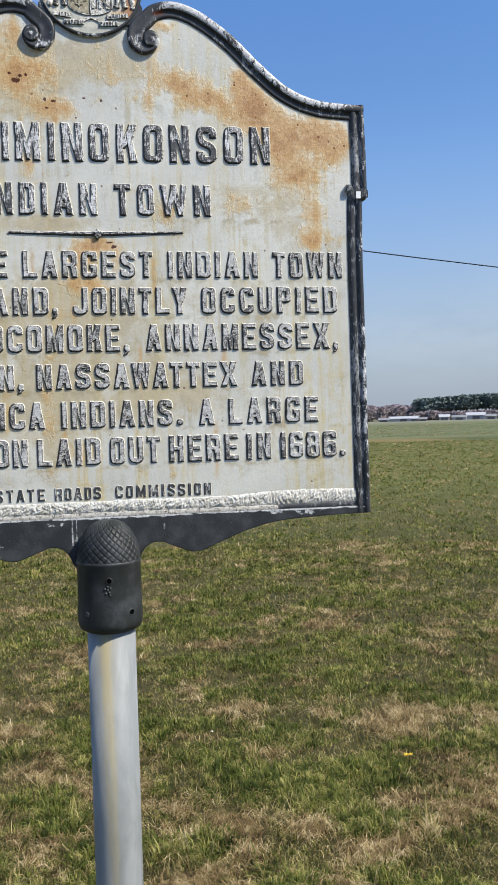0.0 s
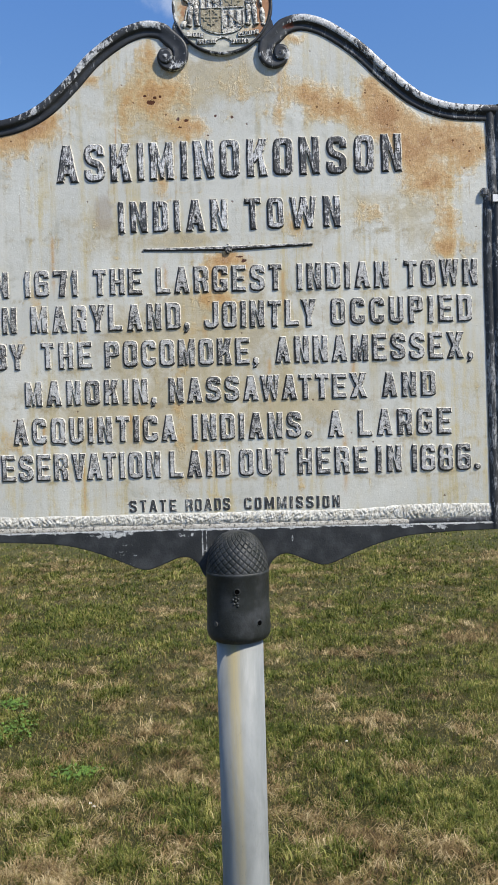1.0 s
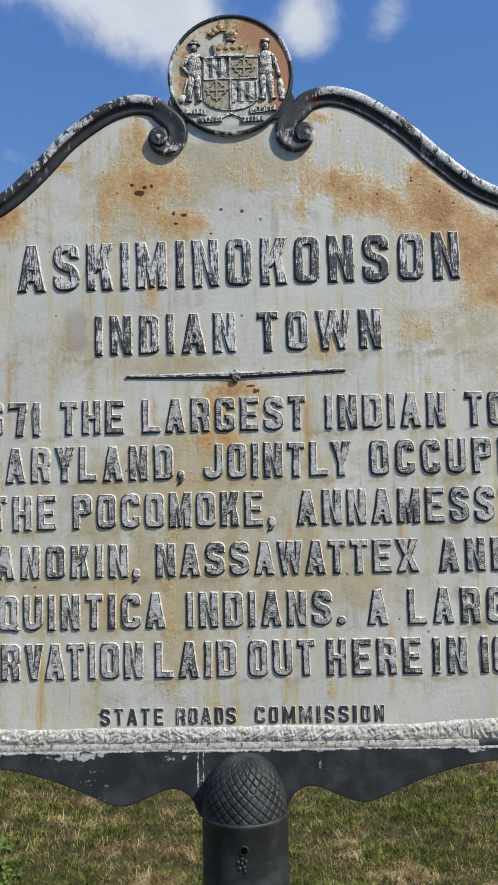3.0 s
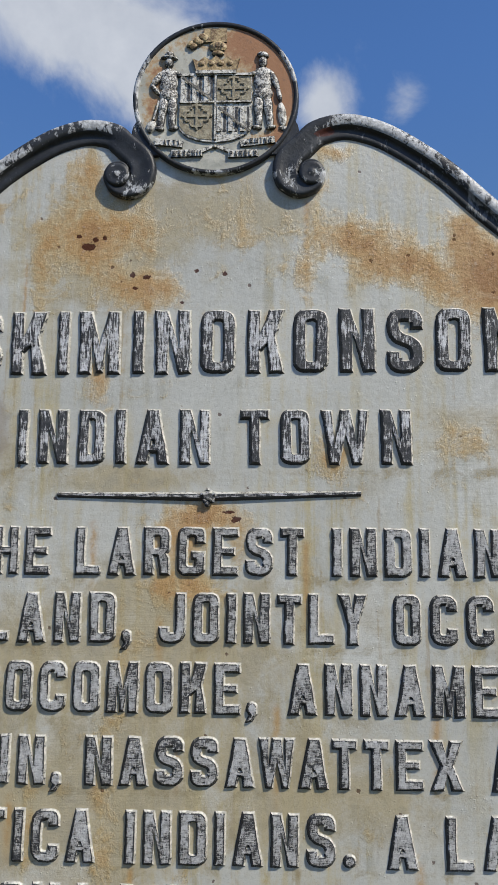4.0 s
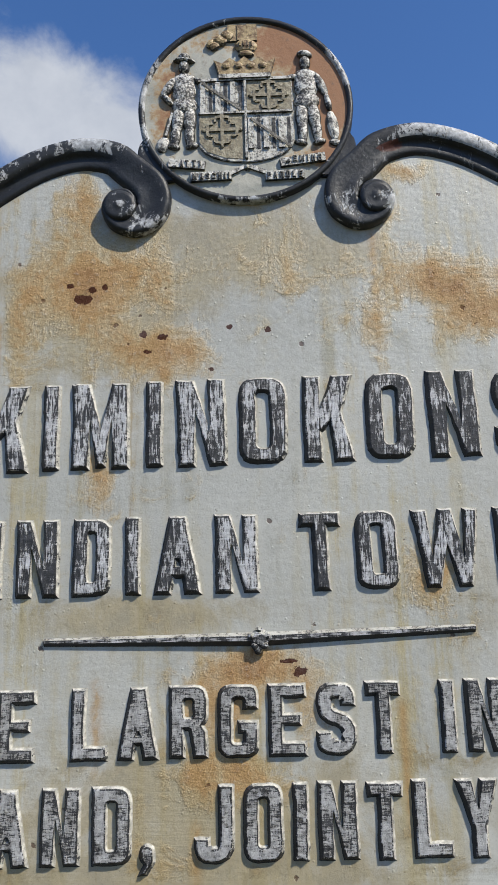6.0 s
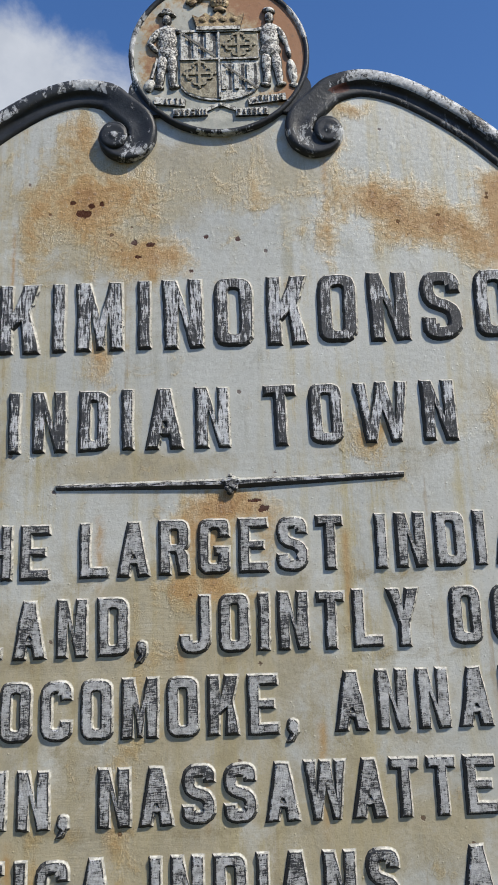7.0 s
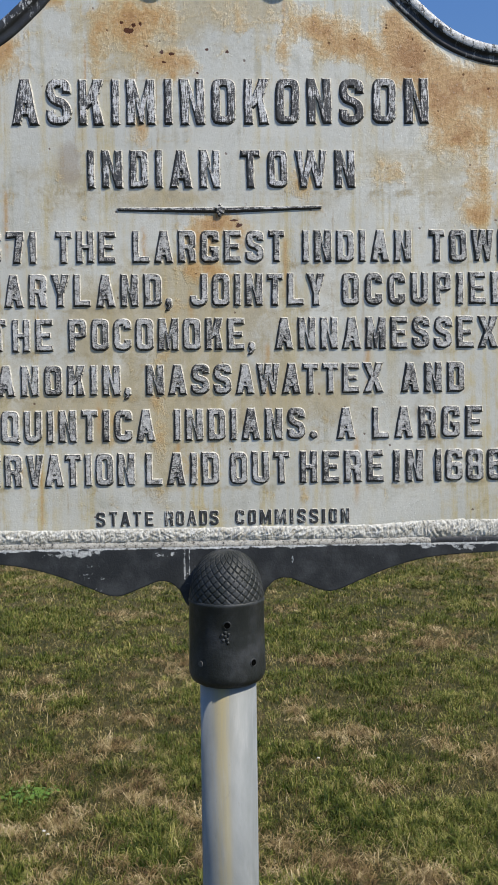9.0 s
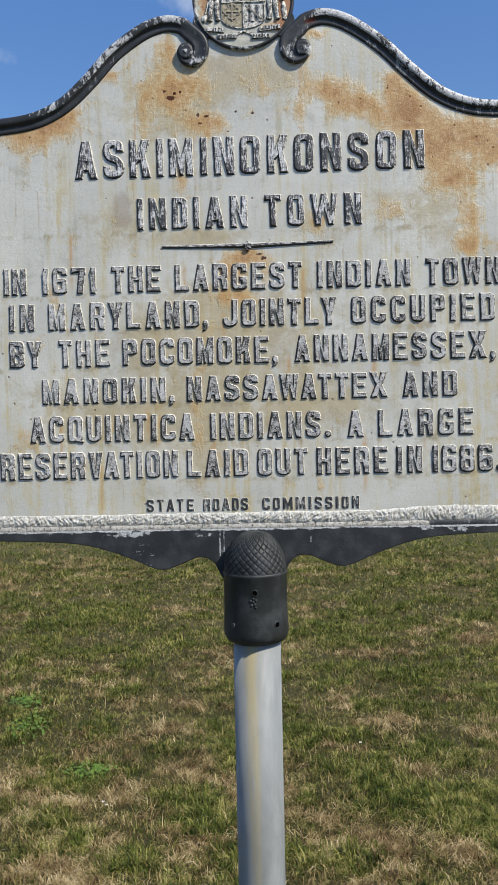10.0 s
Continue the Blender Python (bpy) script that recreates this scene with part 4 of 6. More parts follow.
SHED_DOOR = plain("shed_door", (0.10, 0.10, 0.11), (0.16, 0.16, 0.17), 0.6)

build_ground()
build_wood("pine_wood", 21.7, 33.0, 450.0, 60.0, 360, 13.2, PINE, BARK, "dense dark green pine wood across the field")
build_wood("bare_wood", 8.0, 24.0, 455.0, 40.0, 340, 9.2, BARE, BARK, "leafless brown woods beyond the pasture", bare=True)
build_wood("bare_hedge", 21.5, 32.0, 432.0, 12.0, 200, 4.6, BARE, BARK, "leafless brown scrub below the pines", bare=True)
build_shed(19.60, 380, 4.6, 4, 1.6, SHED_WHITE, SHED_ROOF, "small white shed at the field edge")
build_shed(20.95, 388, 13, 5, 2.2, SHED_GREY, SHED_WHITE, "long grey poultry shed with a pale metal roof", -2)
build_shed(21.70, 380, 2.2, 3, 2.0, SHED_WHITE, SHED_WHITE, "little white shed beside the long shed")
build_shed(22.25, 384, 3.2, 3, 1.5, SHED_WHITE, SHED_ROOF, "low white shed at the field edge")
build_shed(23.65, 392, 4.6, 4, 2.6, SHED_GREY, SHED_WHITE, "grey house with a pale metal roof beyond the field", 4)
build_shed(24.65, 394, 6.5, 4, 2.1, SHED_GREY, SHED_ROOF, "grey farm building beyond the field", -3)
build_shed(25.72, 396, 8.2, 5, 3.2, SHED_GREY, SHED_WHITE, "large pale barn in front of the pines", 2)
build_shed(26.70, 390, 5, 5, 2.2, SHED_WHITE, SHED_ROOF, "white farm building beyond the field")
build_shed(28.2, 390, 8, 5, 2.4, SHED_WHITE, SHED_ROOF, "white farm building beyond the field")

# ---- the marker ----
RULE_Z = 2.143      # height of the little rule on the plate; the plate is drawn from there
marker = tagged(new("historical_marker"), "rust-stained white roadside marker with raised black letters on a steel pole", "sign")


def at_rule(ob):
    ob.location.z = RULE_Z
    return ob


def crest(side):
    """Outer edge of the border from beside the medallion to the upper corner."""
    if side > 0:
        pts = [(0.093, 0.4200), (0.114, 0.4385), (0.150, 0.4475), (0.187, 0.4405), (0.225, 0.4215), (0.275, 0.3850), (0.327, 0.3350), (0.380, 0.2915), (0.436, 0.2680), (0.495, 0.2615), (0.536, 0.2600)]
    else:
        pts = [(-0.093, 0.4210), (-0.112, 0.4370), (-0.146, 0.4440), (-0.182, 0.4365), (-0.218, 0.4180), (-0.266, 0.3820), (-0.312, 0.3330), (-0.361, 0.2900), (-0.414, 0.2655), (-0.475, 0.2560), (-0.536, 0.2540)]
    return glide(pts, 7)


def flank(side):
    """Outer edge from the upper corner down over the step to the lower corner."""
    top = 0.260 if side > 0 else 0.254
    return [Vector((side * x, z)) for x, z in ((0.536, top), (0.539, 0.17), (0.540, 0.084), (0.536, 0.075), (0.5295, 0.072), (0.5275, -0.05), (0.5290, -0.20), (0.5300, -0.40), (0.5310, -0.5632))]


def plate_outline():
    right = [Vector((0.07, 0.43))] + crest(1)[:-1] + flank(1)
    left = [Vector((-0.06, 0.43))] + crest(-1)[:-1] + flank(-1)
    return [(p[0], p[1]) for p in right] + [(p[0], p[1]) for p in reversed(left)]


def inset(points, d):
    """The closed outline drawn inwards by d."""
    p = [Vector(q) for q in points]
    area = sum(a[0] * b[1] - a[1] * b[0] for a, b in zip(p, p[1:] + p[:1]))
    s = 1 if area > 0 else -1
    out = []
    for i in range(len(p)):
        a, b, c = p[i - 1], p[i], p[(i + 1) % len(p)]
        d1, d2 = (b - a).normalized(), (c - b).normalized()
        n = (Vector((-d1[1], d1[0])) + Vector((-d2[1], d2[0])))
        n = n.normalized() * s
        out.append(tuple(b + n * d))
    return out


# the plate's panel, set a little inside its border
plate = at_rule(part("plate", slab(inset(plate_outline(), 0.006), 0.0, 0.016), WHITE, marker, "white painted plate with rust stains and raised lettering"))

# moulded border: an outer bead, a groove and an inner bead
BEAD = [(0.0, 0.020), (0.0, -0.004), (0.0015, -0.0072), (0.005, -0.0085), (0.009, -0.0078), (0.0115, -0.0040), (0.0145, -0.0030), (0.0175, -0.0060), (0.0215, -0.0072), (0.0255, -0.0058), (0.0295, -0.0020), (0.0315, 0.0015)]
BEAD_L = [(-u, y) for u, y in BEAD]
CREST = [(0.0, 0.020), (0.0, -0.0060), (0.0015, -0.0085), (0.0050, -0.0097), (0.0100, -0.0097), (0.0145, -0.0085), (0.0165, -0.0050), (0.0185, -0.0022), (0.0225, -0.0026), (0.0265, -0.0040), (0.0295, -0.0024), (0.0315, 0.0015)]
BROAD = [(0.0, 0.020), (0.0, -0.0060), (0.0016, -0.0100), (0.0050, -0.0108), (0.0100, -0.0092), (0.0160, -0.0078), (0.0215, -0.0078), (0.0255, -0.0090), (0.0285, -0.0090), (0.0305, -0.0062), (0.0315, -0.0020), (0.0315, 0.0015)]
CREST, BROAD = ([(u, y if y > 0 else y * 0.85) for u, y in section] for section in (CREST, BROAD))


def border(name, line, side, label):
    bm = ribbon(line, BEAD if side > 0 else BEAD_L)
    ob = part(name, bm, [BLACK, EDGE], marker, label)
    # the outermost bead has lost most of its paint
    ring = len(BEAD) - 1
    for i, f in enumerate(ob.data.polygons):
        f.material_index = 1 if (i % ring) < 4 else 0
        f.use_smooth = True
    return at_rule(ob)


for side in (1, -1):
    f = flank(side)
    border("side_border", [f[0] - Vector((0, 0.0)), *f[1:3]], side, "black moulded side border, flaking")
    low = [Vector((f[4][0], 0.088)), *[f[k] for k in range(5, 9)]]
    border("side_border", low, side, "black moulded side border, flaking")
    # the lug at the step and its cap
    bm = bmesh.new()
    bmesh.ops.create_cube(bm, size=1.0, matrix=Matrix.Translation((side * 0.531, 0.002, 0.082)) @ Matrix.Diagonal((0.018, 0.03, 0.020, 1)))
    bmesh.ops.bevel(bm, geom=bm.edges[:], offset=0.003, segments=2, affect="EDGES")
    at_rule(part("lug", bm, BLACK, marker))
    bm = bmesh.new()
    bmesh.ops.create_cube(bm, size=1.0, matrix=Matrix.Translation((side * 0.5020, -0.002, 0.092)) @ Matrix.Diagonal((0.016, 0.016, 0.016, 1)))
    bmesh.ops.bevel(bm, geom=bm.edges[:], offset=0.003, segments=2, affect="EDGES")
    at_rule(part("border_end", bm, BLACK, marker))
bm = bmesh.new()
bmesh.ops.create_cube(bm, size=1.0, matrix=Matrix.Translation((0.5190, -0.0130, 0.078)) @ Matrix.Diagonal((0.0095, 0.002, 0.014, 1)))
at_rule(part("sticker", bm, LABEL, marker, "small bare white patch"))


MX, MZ, MR = 0.0008, 0.4710, 0.0978
MY = -0.0045


def crest_scroll(side):
    """The crest border, which curls into a scroll beside the medallion: one swept moulding."""
    curl = [(0.0750, 0.4020), (0.0680, 0.3795), (0.0750, 0.3570), (0.0965, 0.3445), (0.1195, 0.3515), (0.1300, 0.3705), (0.1225, 0.3870), (0.1080, 0.3895), (0.0995, 0.3805), (0.1025, 0.3705), (0.1095, 0.3695)]
    if side < 0:
        curl = [(0.001 - x, z) for x, z in curl]
    inner = glide([crest(side)[0], *[Vector(q) for q in curl]], 9)[1:]
    line = list(reversed(inner)) + crest(side)
    gone = [0.0]
    for a, b in zip(line, line[1:]):
        gone.append(gone[-1] + (b - a).length)
    k = len(line) - 1

    def section(t):
        d = gone[round(t * k)]
        w = min(1.0, 0.36 + 0.64 * (d / 0.15) ** 0.9)
        lift = 1.0 + 0.15 * max(0.0, 1 - d / 0.2)
        t = min(1.0, max(0.0, (d - 0.17) / 0.12))
        t = t * t * (3 - 2 * t)
        s = [(a[0] * t + c[0] * (1 - t), (a[1] if a[1] > 0 else a[1] * lift) * t + c[1] * (1 - t)) for a, c in zip(CREST, BROAD)]
        return [(u * w * (1 if side > 0 else -1), y) for u, y in s]
    ob = part("crest_border", ribbon(line, section), [BLACK, EDGE], marker, "black moulded crest with a scrolled end, paint flaking white")
    ring = len(BEAD) - 1
    for i, f in enumerate(ob.data.polygons):
        f.material_index = 1 if (i % ring) < (9 if gone[i // ring] < 0.2 else 5) else 0
        f.use_smooth = True
    at_rule(ob)
    # the web between the scroll and the medallion
    inner, outer = [], []
    for i in range(13):
        a = radians(-18 - 30 * i / 12)
        far = 0.0985 + 0.013 * math.sin(math.pi * i / 12) ** 0.7
        inner.append((MX + side * 0.0945 * math.cos(a), MZ + 0.0945 * math.sin(a)))
        outer.append((MX + side * far * math.cos(a), MZ + far * math.sin(a)))
    at_rule(part("web", slab(inner + list(reversed(outer)), -0.0045, 0.014, 0.001), EDGE, marker))
    # the eye of the scroll
    bm = lathe([(0.0150, 0.0), (0.0150, 0.0075), (0.0138, 0.0100), (0.0105, 0.0108), (0.0070, 0.0098), (0.0040, 0.0104), (0.0015, 0.0114)], 32)
    bmesh.ops.transform(bm, matrix=Matrix.Translation((0.1135 if side > 0 else -0.1125, 0.0, 0.3725)) @ Matrix.Rotation(radians(90), 4, "X"), verts=bm.verts[:])
    at_rule(part("scroll_eye", bm, EDGE, marker, smooth=True))


crest_scroll(1)
crest_scroll(-1)

# the small tapering rule with its boss
bm = bmesh.new()
for s, end in ((-1, (-0.1660, 0.0005)), (1, (0.1650, 0.0030))):
    ring0 = [(0.0, -0.0005, 0.0052), (0.0, -0.0046, 0.0022), (0.0, -0.0046, -0.0016), (0.0, 0.0005, -0.0060)]
    a = [bm.verts.new((x, y, z - 0.001)) for x, y, z in ring0]
    b = [bm.verts.new((end[0], y * 0.55 - 0.0002, end[1] + z * 0.55)) for x, y, z in ring0]
    for k in range(3):
        bm.faces.new((a[k], a[k + 1], b[k + 1], b[k]))
    bm.faces.new(b)
lump(bm, (0.0, -0.002, -0.001), (0.0078, 0.0052, 0.0078), 0.4, 10)
for i in range(5):
    k = 0.35 + i * 1.2566
    lump(bm, (0.0062 * math.cos(k), -0.0042, -0.001 + 0.0064 * math.sin(k)), (0.0030, 0.0022, 0.0030), k, 8)
lump(bm, (-0.001, -0.002, -0.0085), (0.0036, 0.0036, 0.0045), 0.2, 8)
bmesh.ops.recalc_face_normals(bm, faces=bm.faces[:])
ob = part("rule", bm, [RIDGE, SIDE, RULE], plate, "black tapering rule, its worn ridge pale as if sunlit, with a small boss")
# upper faces pale and undersides black: wear plus sun and shade in the colour
for f in ob.data.polygons:
    f.material_index = 1 if f.normal.z < -0.25 else 2 if f.normal.z < 0.25 else 0

# ---- lettering ----
# widths of the letter patterns in millimetres: the title, the second line, the text and the foot line
TITLE_W = dict(A=44, S=40, K=41, I=13.5, M=47, N=40, O=39)
TOWN_W = dict(I=11.5, N=33.5, D=30, A=37, T=32, O=32.5, W=53)
TEXT_W = {"I": 11.2, "1": 12.0, "M": 33.5, "W": 37.5, "A": 31, "T": 26, "E": 28, "L": 27.5, "X": 34, "Y": 31, "S": 29.5, "G": 30, ".": 13, ",": 10}
SMALL_W = dict(S=14.5, T=13.2, A=16, E=13.6, R=14.2, O=13.8, D=13, C=15, M=19, I=6, N=14.2)
KERN = {"AT": 4.0, "TA": 4.0, "AV": 5.0, "VA": 5.0, "AW": 3.0, "WA": 3.0, "LY": 3.0, "YL": 3.0, "RY": 2.5, "AC": 1.5, "CA": 1.5, "CQ": 0.0, "N,": 2.0, "D,": 2.0}
glyphs = {}


def fillet(points, steps=4):
    """A closed outline from (x, y) or (x, y, radius) corners, rounded where a radius is given."""
    out = []
    for i, p in enumerate(points):
        b = Vector(p[:2])
        if len(p) < 3 or p[2] <= 0:
            out.append(b)
            continue
        d1, d2 = Vector(points[i - 1][:2]) - b, Vector(points[(i + 1) % len(points)][:2]) - b
        r = min(p[2], d1.length * 0.48, d2.length * 0.48)
        u, v = b + d1.normalized() * r, b + d2.normalized() * r
        for k in range(steps + 1):
            t = k / steps
            out.append(u * (1 - t) ** 2 + b * 2 * t * (1 - t) + v * t * t)
    return out


def box(x0, y0, x1, y1, r=0.0):
    return [(x0, y0, r), (x1, y0, r), (x1, y1, r), (x0, y1, r)]


def stroke(line, half, steps=4):
    """The outline of a band of even width along a line of (x, y, radius) corners."""
    mid = fillet([(line[0][0], line[0][1])] + list(line[1:-1]) + [(line[-1][0], line[-1][1])], steps)
    left, right = [], []
    for i, p in enumerate(mid):
        a, c = mid[max(i - 1, 0)], mid[min(i + 1, len(mid) - 1)]
        d1 = (p - a).normalized() if i else (c - p).normalized()
        d2 = (c - p).normalized() if i < len(mid) - 1 else d1
        n = Vector((-d1[1] - d2[1], d1[0] + d2[0])).normalized()
        n = n / max(n.dot(Vector((-d1[1], d1[0]))), 0.6) * half
        left.append(p + n)
        right.append(p - n)
    return right + list(reversed(left))


def strokes_of(char, w, s):
    """Outlines of a block capital, one unit tall and w wide, with upright strokes s wide; holes come after the first outline."""
    t, h, c, m = s * 0.92, s / 2, 0.20, w / 2
    q = 0.9 * c
    if char == "I":
        return [box(0, 0, w, 1, 0.02)]
    if char == "1":
        return [[(w - s, 0), (w, 0), (w, 1), (w - s * 0.9, 1), (0, 0.88), (0, 0.76), (w - s, 0.82)]]
    if char == "L":
        return [[(0, 0), (w, 0), (w, t), (s, t), (s, 1), (0, 1)]]
    if char == "T":
        return [[(m - h, 0), (m + h, 0), (m + h, 1 - t), (w, 1 - t), (w, 1), (0, 1), (0, 1 - t), (m - h, 1 - t)]]
    if char == "E":
        k = 0.88 * w
        return [[(0, 0), (w, 0), (w, t), (s, t), (s, 0.5 - 0.42 * t), (k, 0.5 - 0.42 * t), (k, 0.5 + 0.42 * t), (s, 0.5 + 0.42 * t), (s, 1 - t), (w, 1 - t), (w, 1), (0, 1)]]
    if char == "H":
        return [[(0, 0), (s, 0), (s, 0.5 - h * 0.8), (w - s, 0.5 - h * 0.8), (w - s, 0), (w, 0), (w, 1), (w - s, 1), (w - s, 0.5 + h * 0.8), (s, 0.5 + h * 0.8), (s, 1), (0, 1)]]
    if char == "N":
        return [[(0, 0), (s, 0), (s, 0.62), (w - s, 0), (w, 0), (w, 1), (w - s, 1), (w - s, 0.38), (s, 1), (0, 1)]]
    if char == "M":
        return [[(0, 0), (s, 0), (s, 0.56), (m - 0.05, 0.02), (m + 0.05, 0.02), (w - s, 0.56), (w - s, 0), (w, 0), (w, 1), (w - s, 1), (m, 0.46), (s, 1), (0, 1)]]
    if char == "A":
        e, f = s * 1.08, s * 0.55
        k = m - f
        y = min((m - e) / k, 0.86)
        return [[(0, 0), (e, 0), (e + 0.20 * k, 0.20), (w - e - 0.20 * k, 0.20), (w - e, 0), (w, 0), (m + f, 1), (m - f, 1)],
                [(e + 0.36 * k, 0.36), (m - 0.012, y - 0.03), (m + 0.012, y - 0.03), (w - e - 0.36 * k, 0.36)]]
    if char == "K":
        return [[(0, 0), (s, 0), (s, 0.34), (s + 0.10, 0.43), (w - 1.2 * s, 0), (w, 0), (s + 0.24, 0.56), (w, 1), (w - 1.2 * s, 1), (s, 0.60), (s, 1), (0, 1)]]
    if char == "Y":
        return [[(m - h, 0), (m + h, 0), (m + h, 0.40), (w, 1), (w - 1.15 * s, 1), (m, 0.62), (1.15 * s, 1), (0, 1), (m - h, 0.40)]]
    if char == "V":
        return [[(m - h * 0.9, 0), (m + h * 0.9, 0), (w, 1), (w - 1.1 * s, 1), (m, 0.34), (1.1 * s, 1), (0, 1)]]
    if char == "W":
        return [[(0.17 * w, 0), (0.37 * w, 0), (m, 0.52), (0.63 * w, 0), (0.83 * w, 0), (w, 1), (w - s, 1), (0.73 * w, 0.36), (m + h * 0.9, 1), (m - h * 0.9, 1), (0.27 * w, 0.36), (s, 1), (0, 1)]]
    if char == "X":
        e, f = 1.2 * s, 0.62 * s
        return [[(0, 0), (e, 0), (m, 0.33), (w - e, 0), (w, 0), (m + f, 0.5), (w, 1), (w - e, 1), (m, 0.67), (e, 1), (0, 1), (m - f, 0.5)]]
    if char == "O":
        return [box(0, 0, w, 1, c), list(reversed(box(s, t, w - s, 1 - t, 0.05)))]
    if char == "Q":
        return [[(0, 0, c), (w - 0.16, 0), (w, -0.05), (w + 0.04, 0.03), (w - 0.02, 0.10), (w, 0.2), (w, 1, c), (0, 1, c)], list(reversed(box(s, t, w - s, 1 - t, 0.05)))]
    if char == "D":
        return [[(0, 0), (w, 0, c), (w, 1, c), (0, 1)], list(reversed(box(s, t, w - s, 1 - t, 0.05)))]
    if char == "U":
        return [stroke([(h, 1), (h, h, c), (w - h, h, c), (w - h, 1)], h)]
    if char == "J":
        return [stroke([(h, 0.33), (h, h, c), (w - h, h, c), (w - h, 1)], h)]
    if char == "C":
        return [stroke([(w - h, 0.34), (w - h, h, c), (h, h, c), (h, 1 - h, c), (w - h, 1 - h, c), (w - h, 0.67)], h)]
    if char == "G":
        return [[(w - s, 0.33), (w * 0.50, 0.33), (w * 0.50, 0.50), (w, 0.50), (w, 0, c), (0, 0, c), (0, 1, c), (w, 1, c), (w, 0.66), (w - s, 0.66), (w - s, 1 - t, 0.06), (s, 1 - t, 0.06), (s, t, 0.06), (w - s, t, 0.06)][::-1]]
    if char == "S":
        return [stroke([(h, 0.33), (h, h, c), (w - h, h, c), (w - h, 0.45, q), (h, 0.56, q), (h, 1 - h, c), (w - h, 1 - h, c), (w - h, 0.68)], h)]
    if char == "P":
        return [[(0, 0), (s, 0), (s, 0.40), (w, 0.40, c), (w, 1, c), (0, 1)], list(reversed(box(s, 0.40 + t * 0.9, w - s, 1 - t, 0.04)))]
    if char == "R":
        return [[(0, 0), (s, 0), (s, 0.38), (w - s - 0.06, 0.38, 0.05), (w - s * 1.02, 0), (w, 0), (w - 0.02, 0.36), (w - 0.07, 0.44), (w, 0.54, 0.06), (w, 1, c), (0, 1)], list(reversed(box(s, 0.38 + t * 0.85, w - s, 1 - t, 0.04)))]
    if char == "B":
        return [[(0, 0), (w, 0, c), (w, 0.46, 0.08), (w - 0.06, 0.52), (w, 0.58, 0.08), (w, 1, c), (0, 1)], list(reversed(box(s, t, w - s, 0.52 - t * 0.42, 0.03))), list(reversed(box(s, 0.52 + t * 0.42, w - s, 1 - t, 0.03)))]
    if char == "6":
        return [[(0, 0, c), (w, 0, c), (w, 0.60, c), (s, 0.60), (s, 1 - t, 0.06), (w - s, 1 - t, 0.06), (w - s, 0.70), (w, 0.70), (w, 1, c), (0, 1, c)], list(reversed(box(s, t, w - s, 0.60 - t * 0.85, 0.04)))]
    if char == "8":
        return [[(0, 0, c), (w, 0, c), (w, 0.46, 0.12), (w - 0.05, 0.52), (w, 0.58, 0.12), (w, 1, c), (0, 1, c), (0, 0.58, 0.12), (0.05, 0.52), (0, 0.46, 0.12)], list(reversed(box(s, t, w - s, 0.52 - t * 0.42, 0.03))), list(reversed(box(s, 0.52 + t * 0.42, w - s, 1 - t, 0.03)))]
    if char == "7":
        return [[(0.36 * w, 0), (0.36 * w + s * 1.15, 0), (w, 0.80), (w, 1), (0, 1), (0, 0.78), (w - 1.25 * s, 0.80)]]
    if char == ".":
        return [[(m + m * math.cos(a), w * 0.52 + w * 0.5 * math.sin(a)) for a in [2 * math.pi * i / 14 for i in range(14)]]]
    # the comma: a drop with a short tail
    return [[(-0.15 * w, -0.15), (0.50 * w, -0.14), (1.05 * w, 0.02), (1.05 * w, 0.20, 0.05), (0.6 * w, 0.27, 0.05), (0.0, 0.22, 0.05), (-0.05 * w, 0.06, 0.04), (0.25 * w, -0.01)]]


def area_of(loop):
    return 0.5 * sum(a[0] * b[1] - a[1] * b[0] for a, b in zip(loop, loop[1:] + loop[:1]))


def grown(pts, by):
    """The outline moved outwards from the metal by a distance."""
    out = []
    for i, b in enumerate(pts):
        a, c = pts[i - 1], pts[(i + 1) % len(pts)]
        n1, n2 = Vector((b[1] - a[1], a[0] - b[0])).normalized(), Vector((c[1] - b[1], b[0] - c[0])).normalized()
        nn = n1 + n2
        out.append(b + nn / max(nn.length_squared / 2, 0.55) * by)
    return out


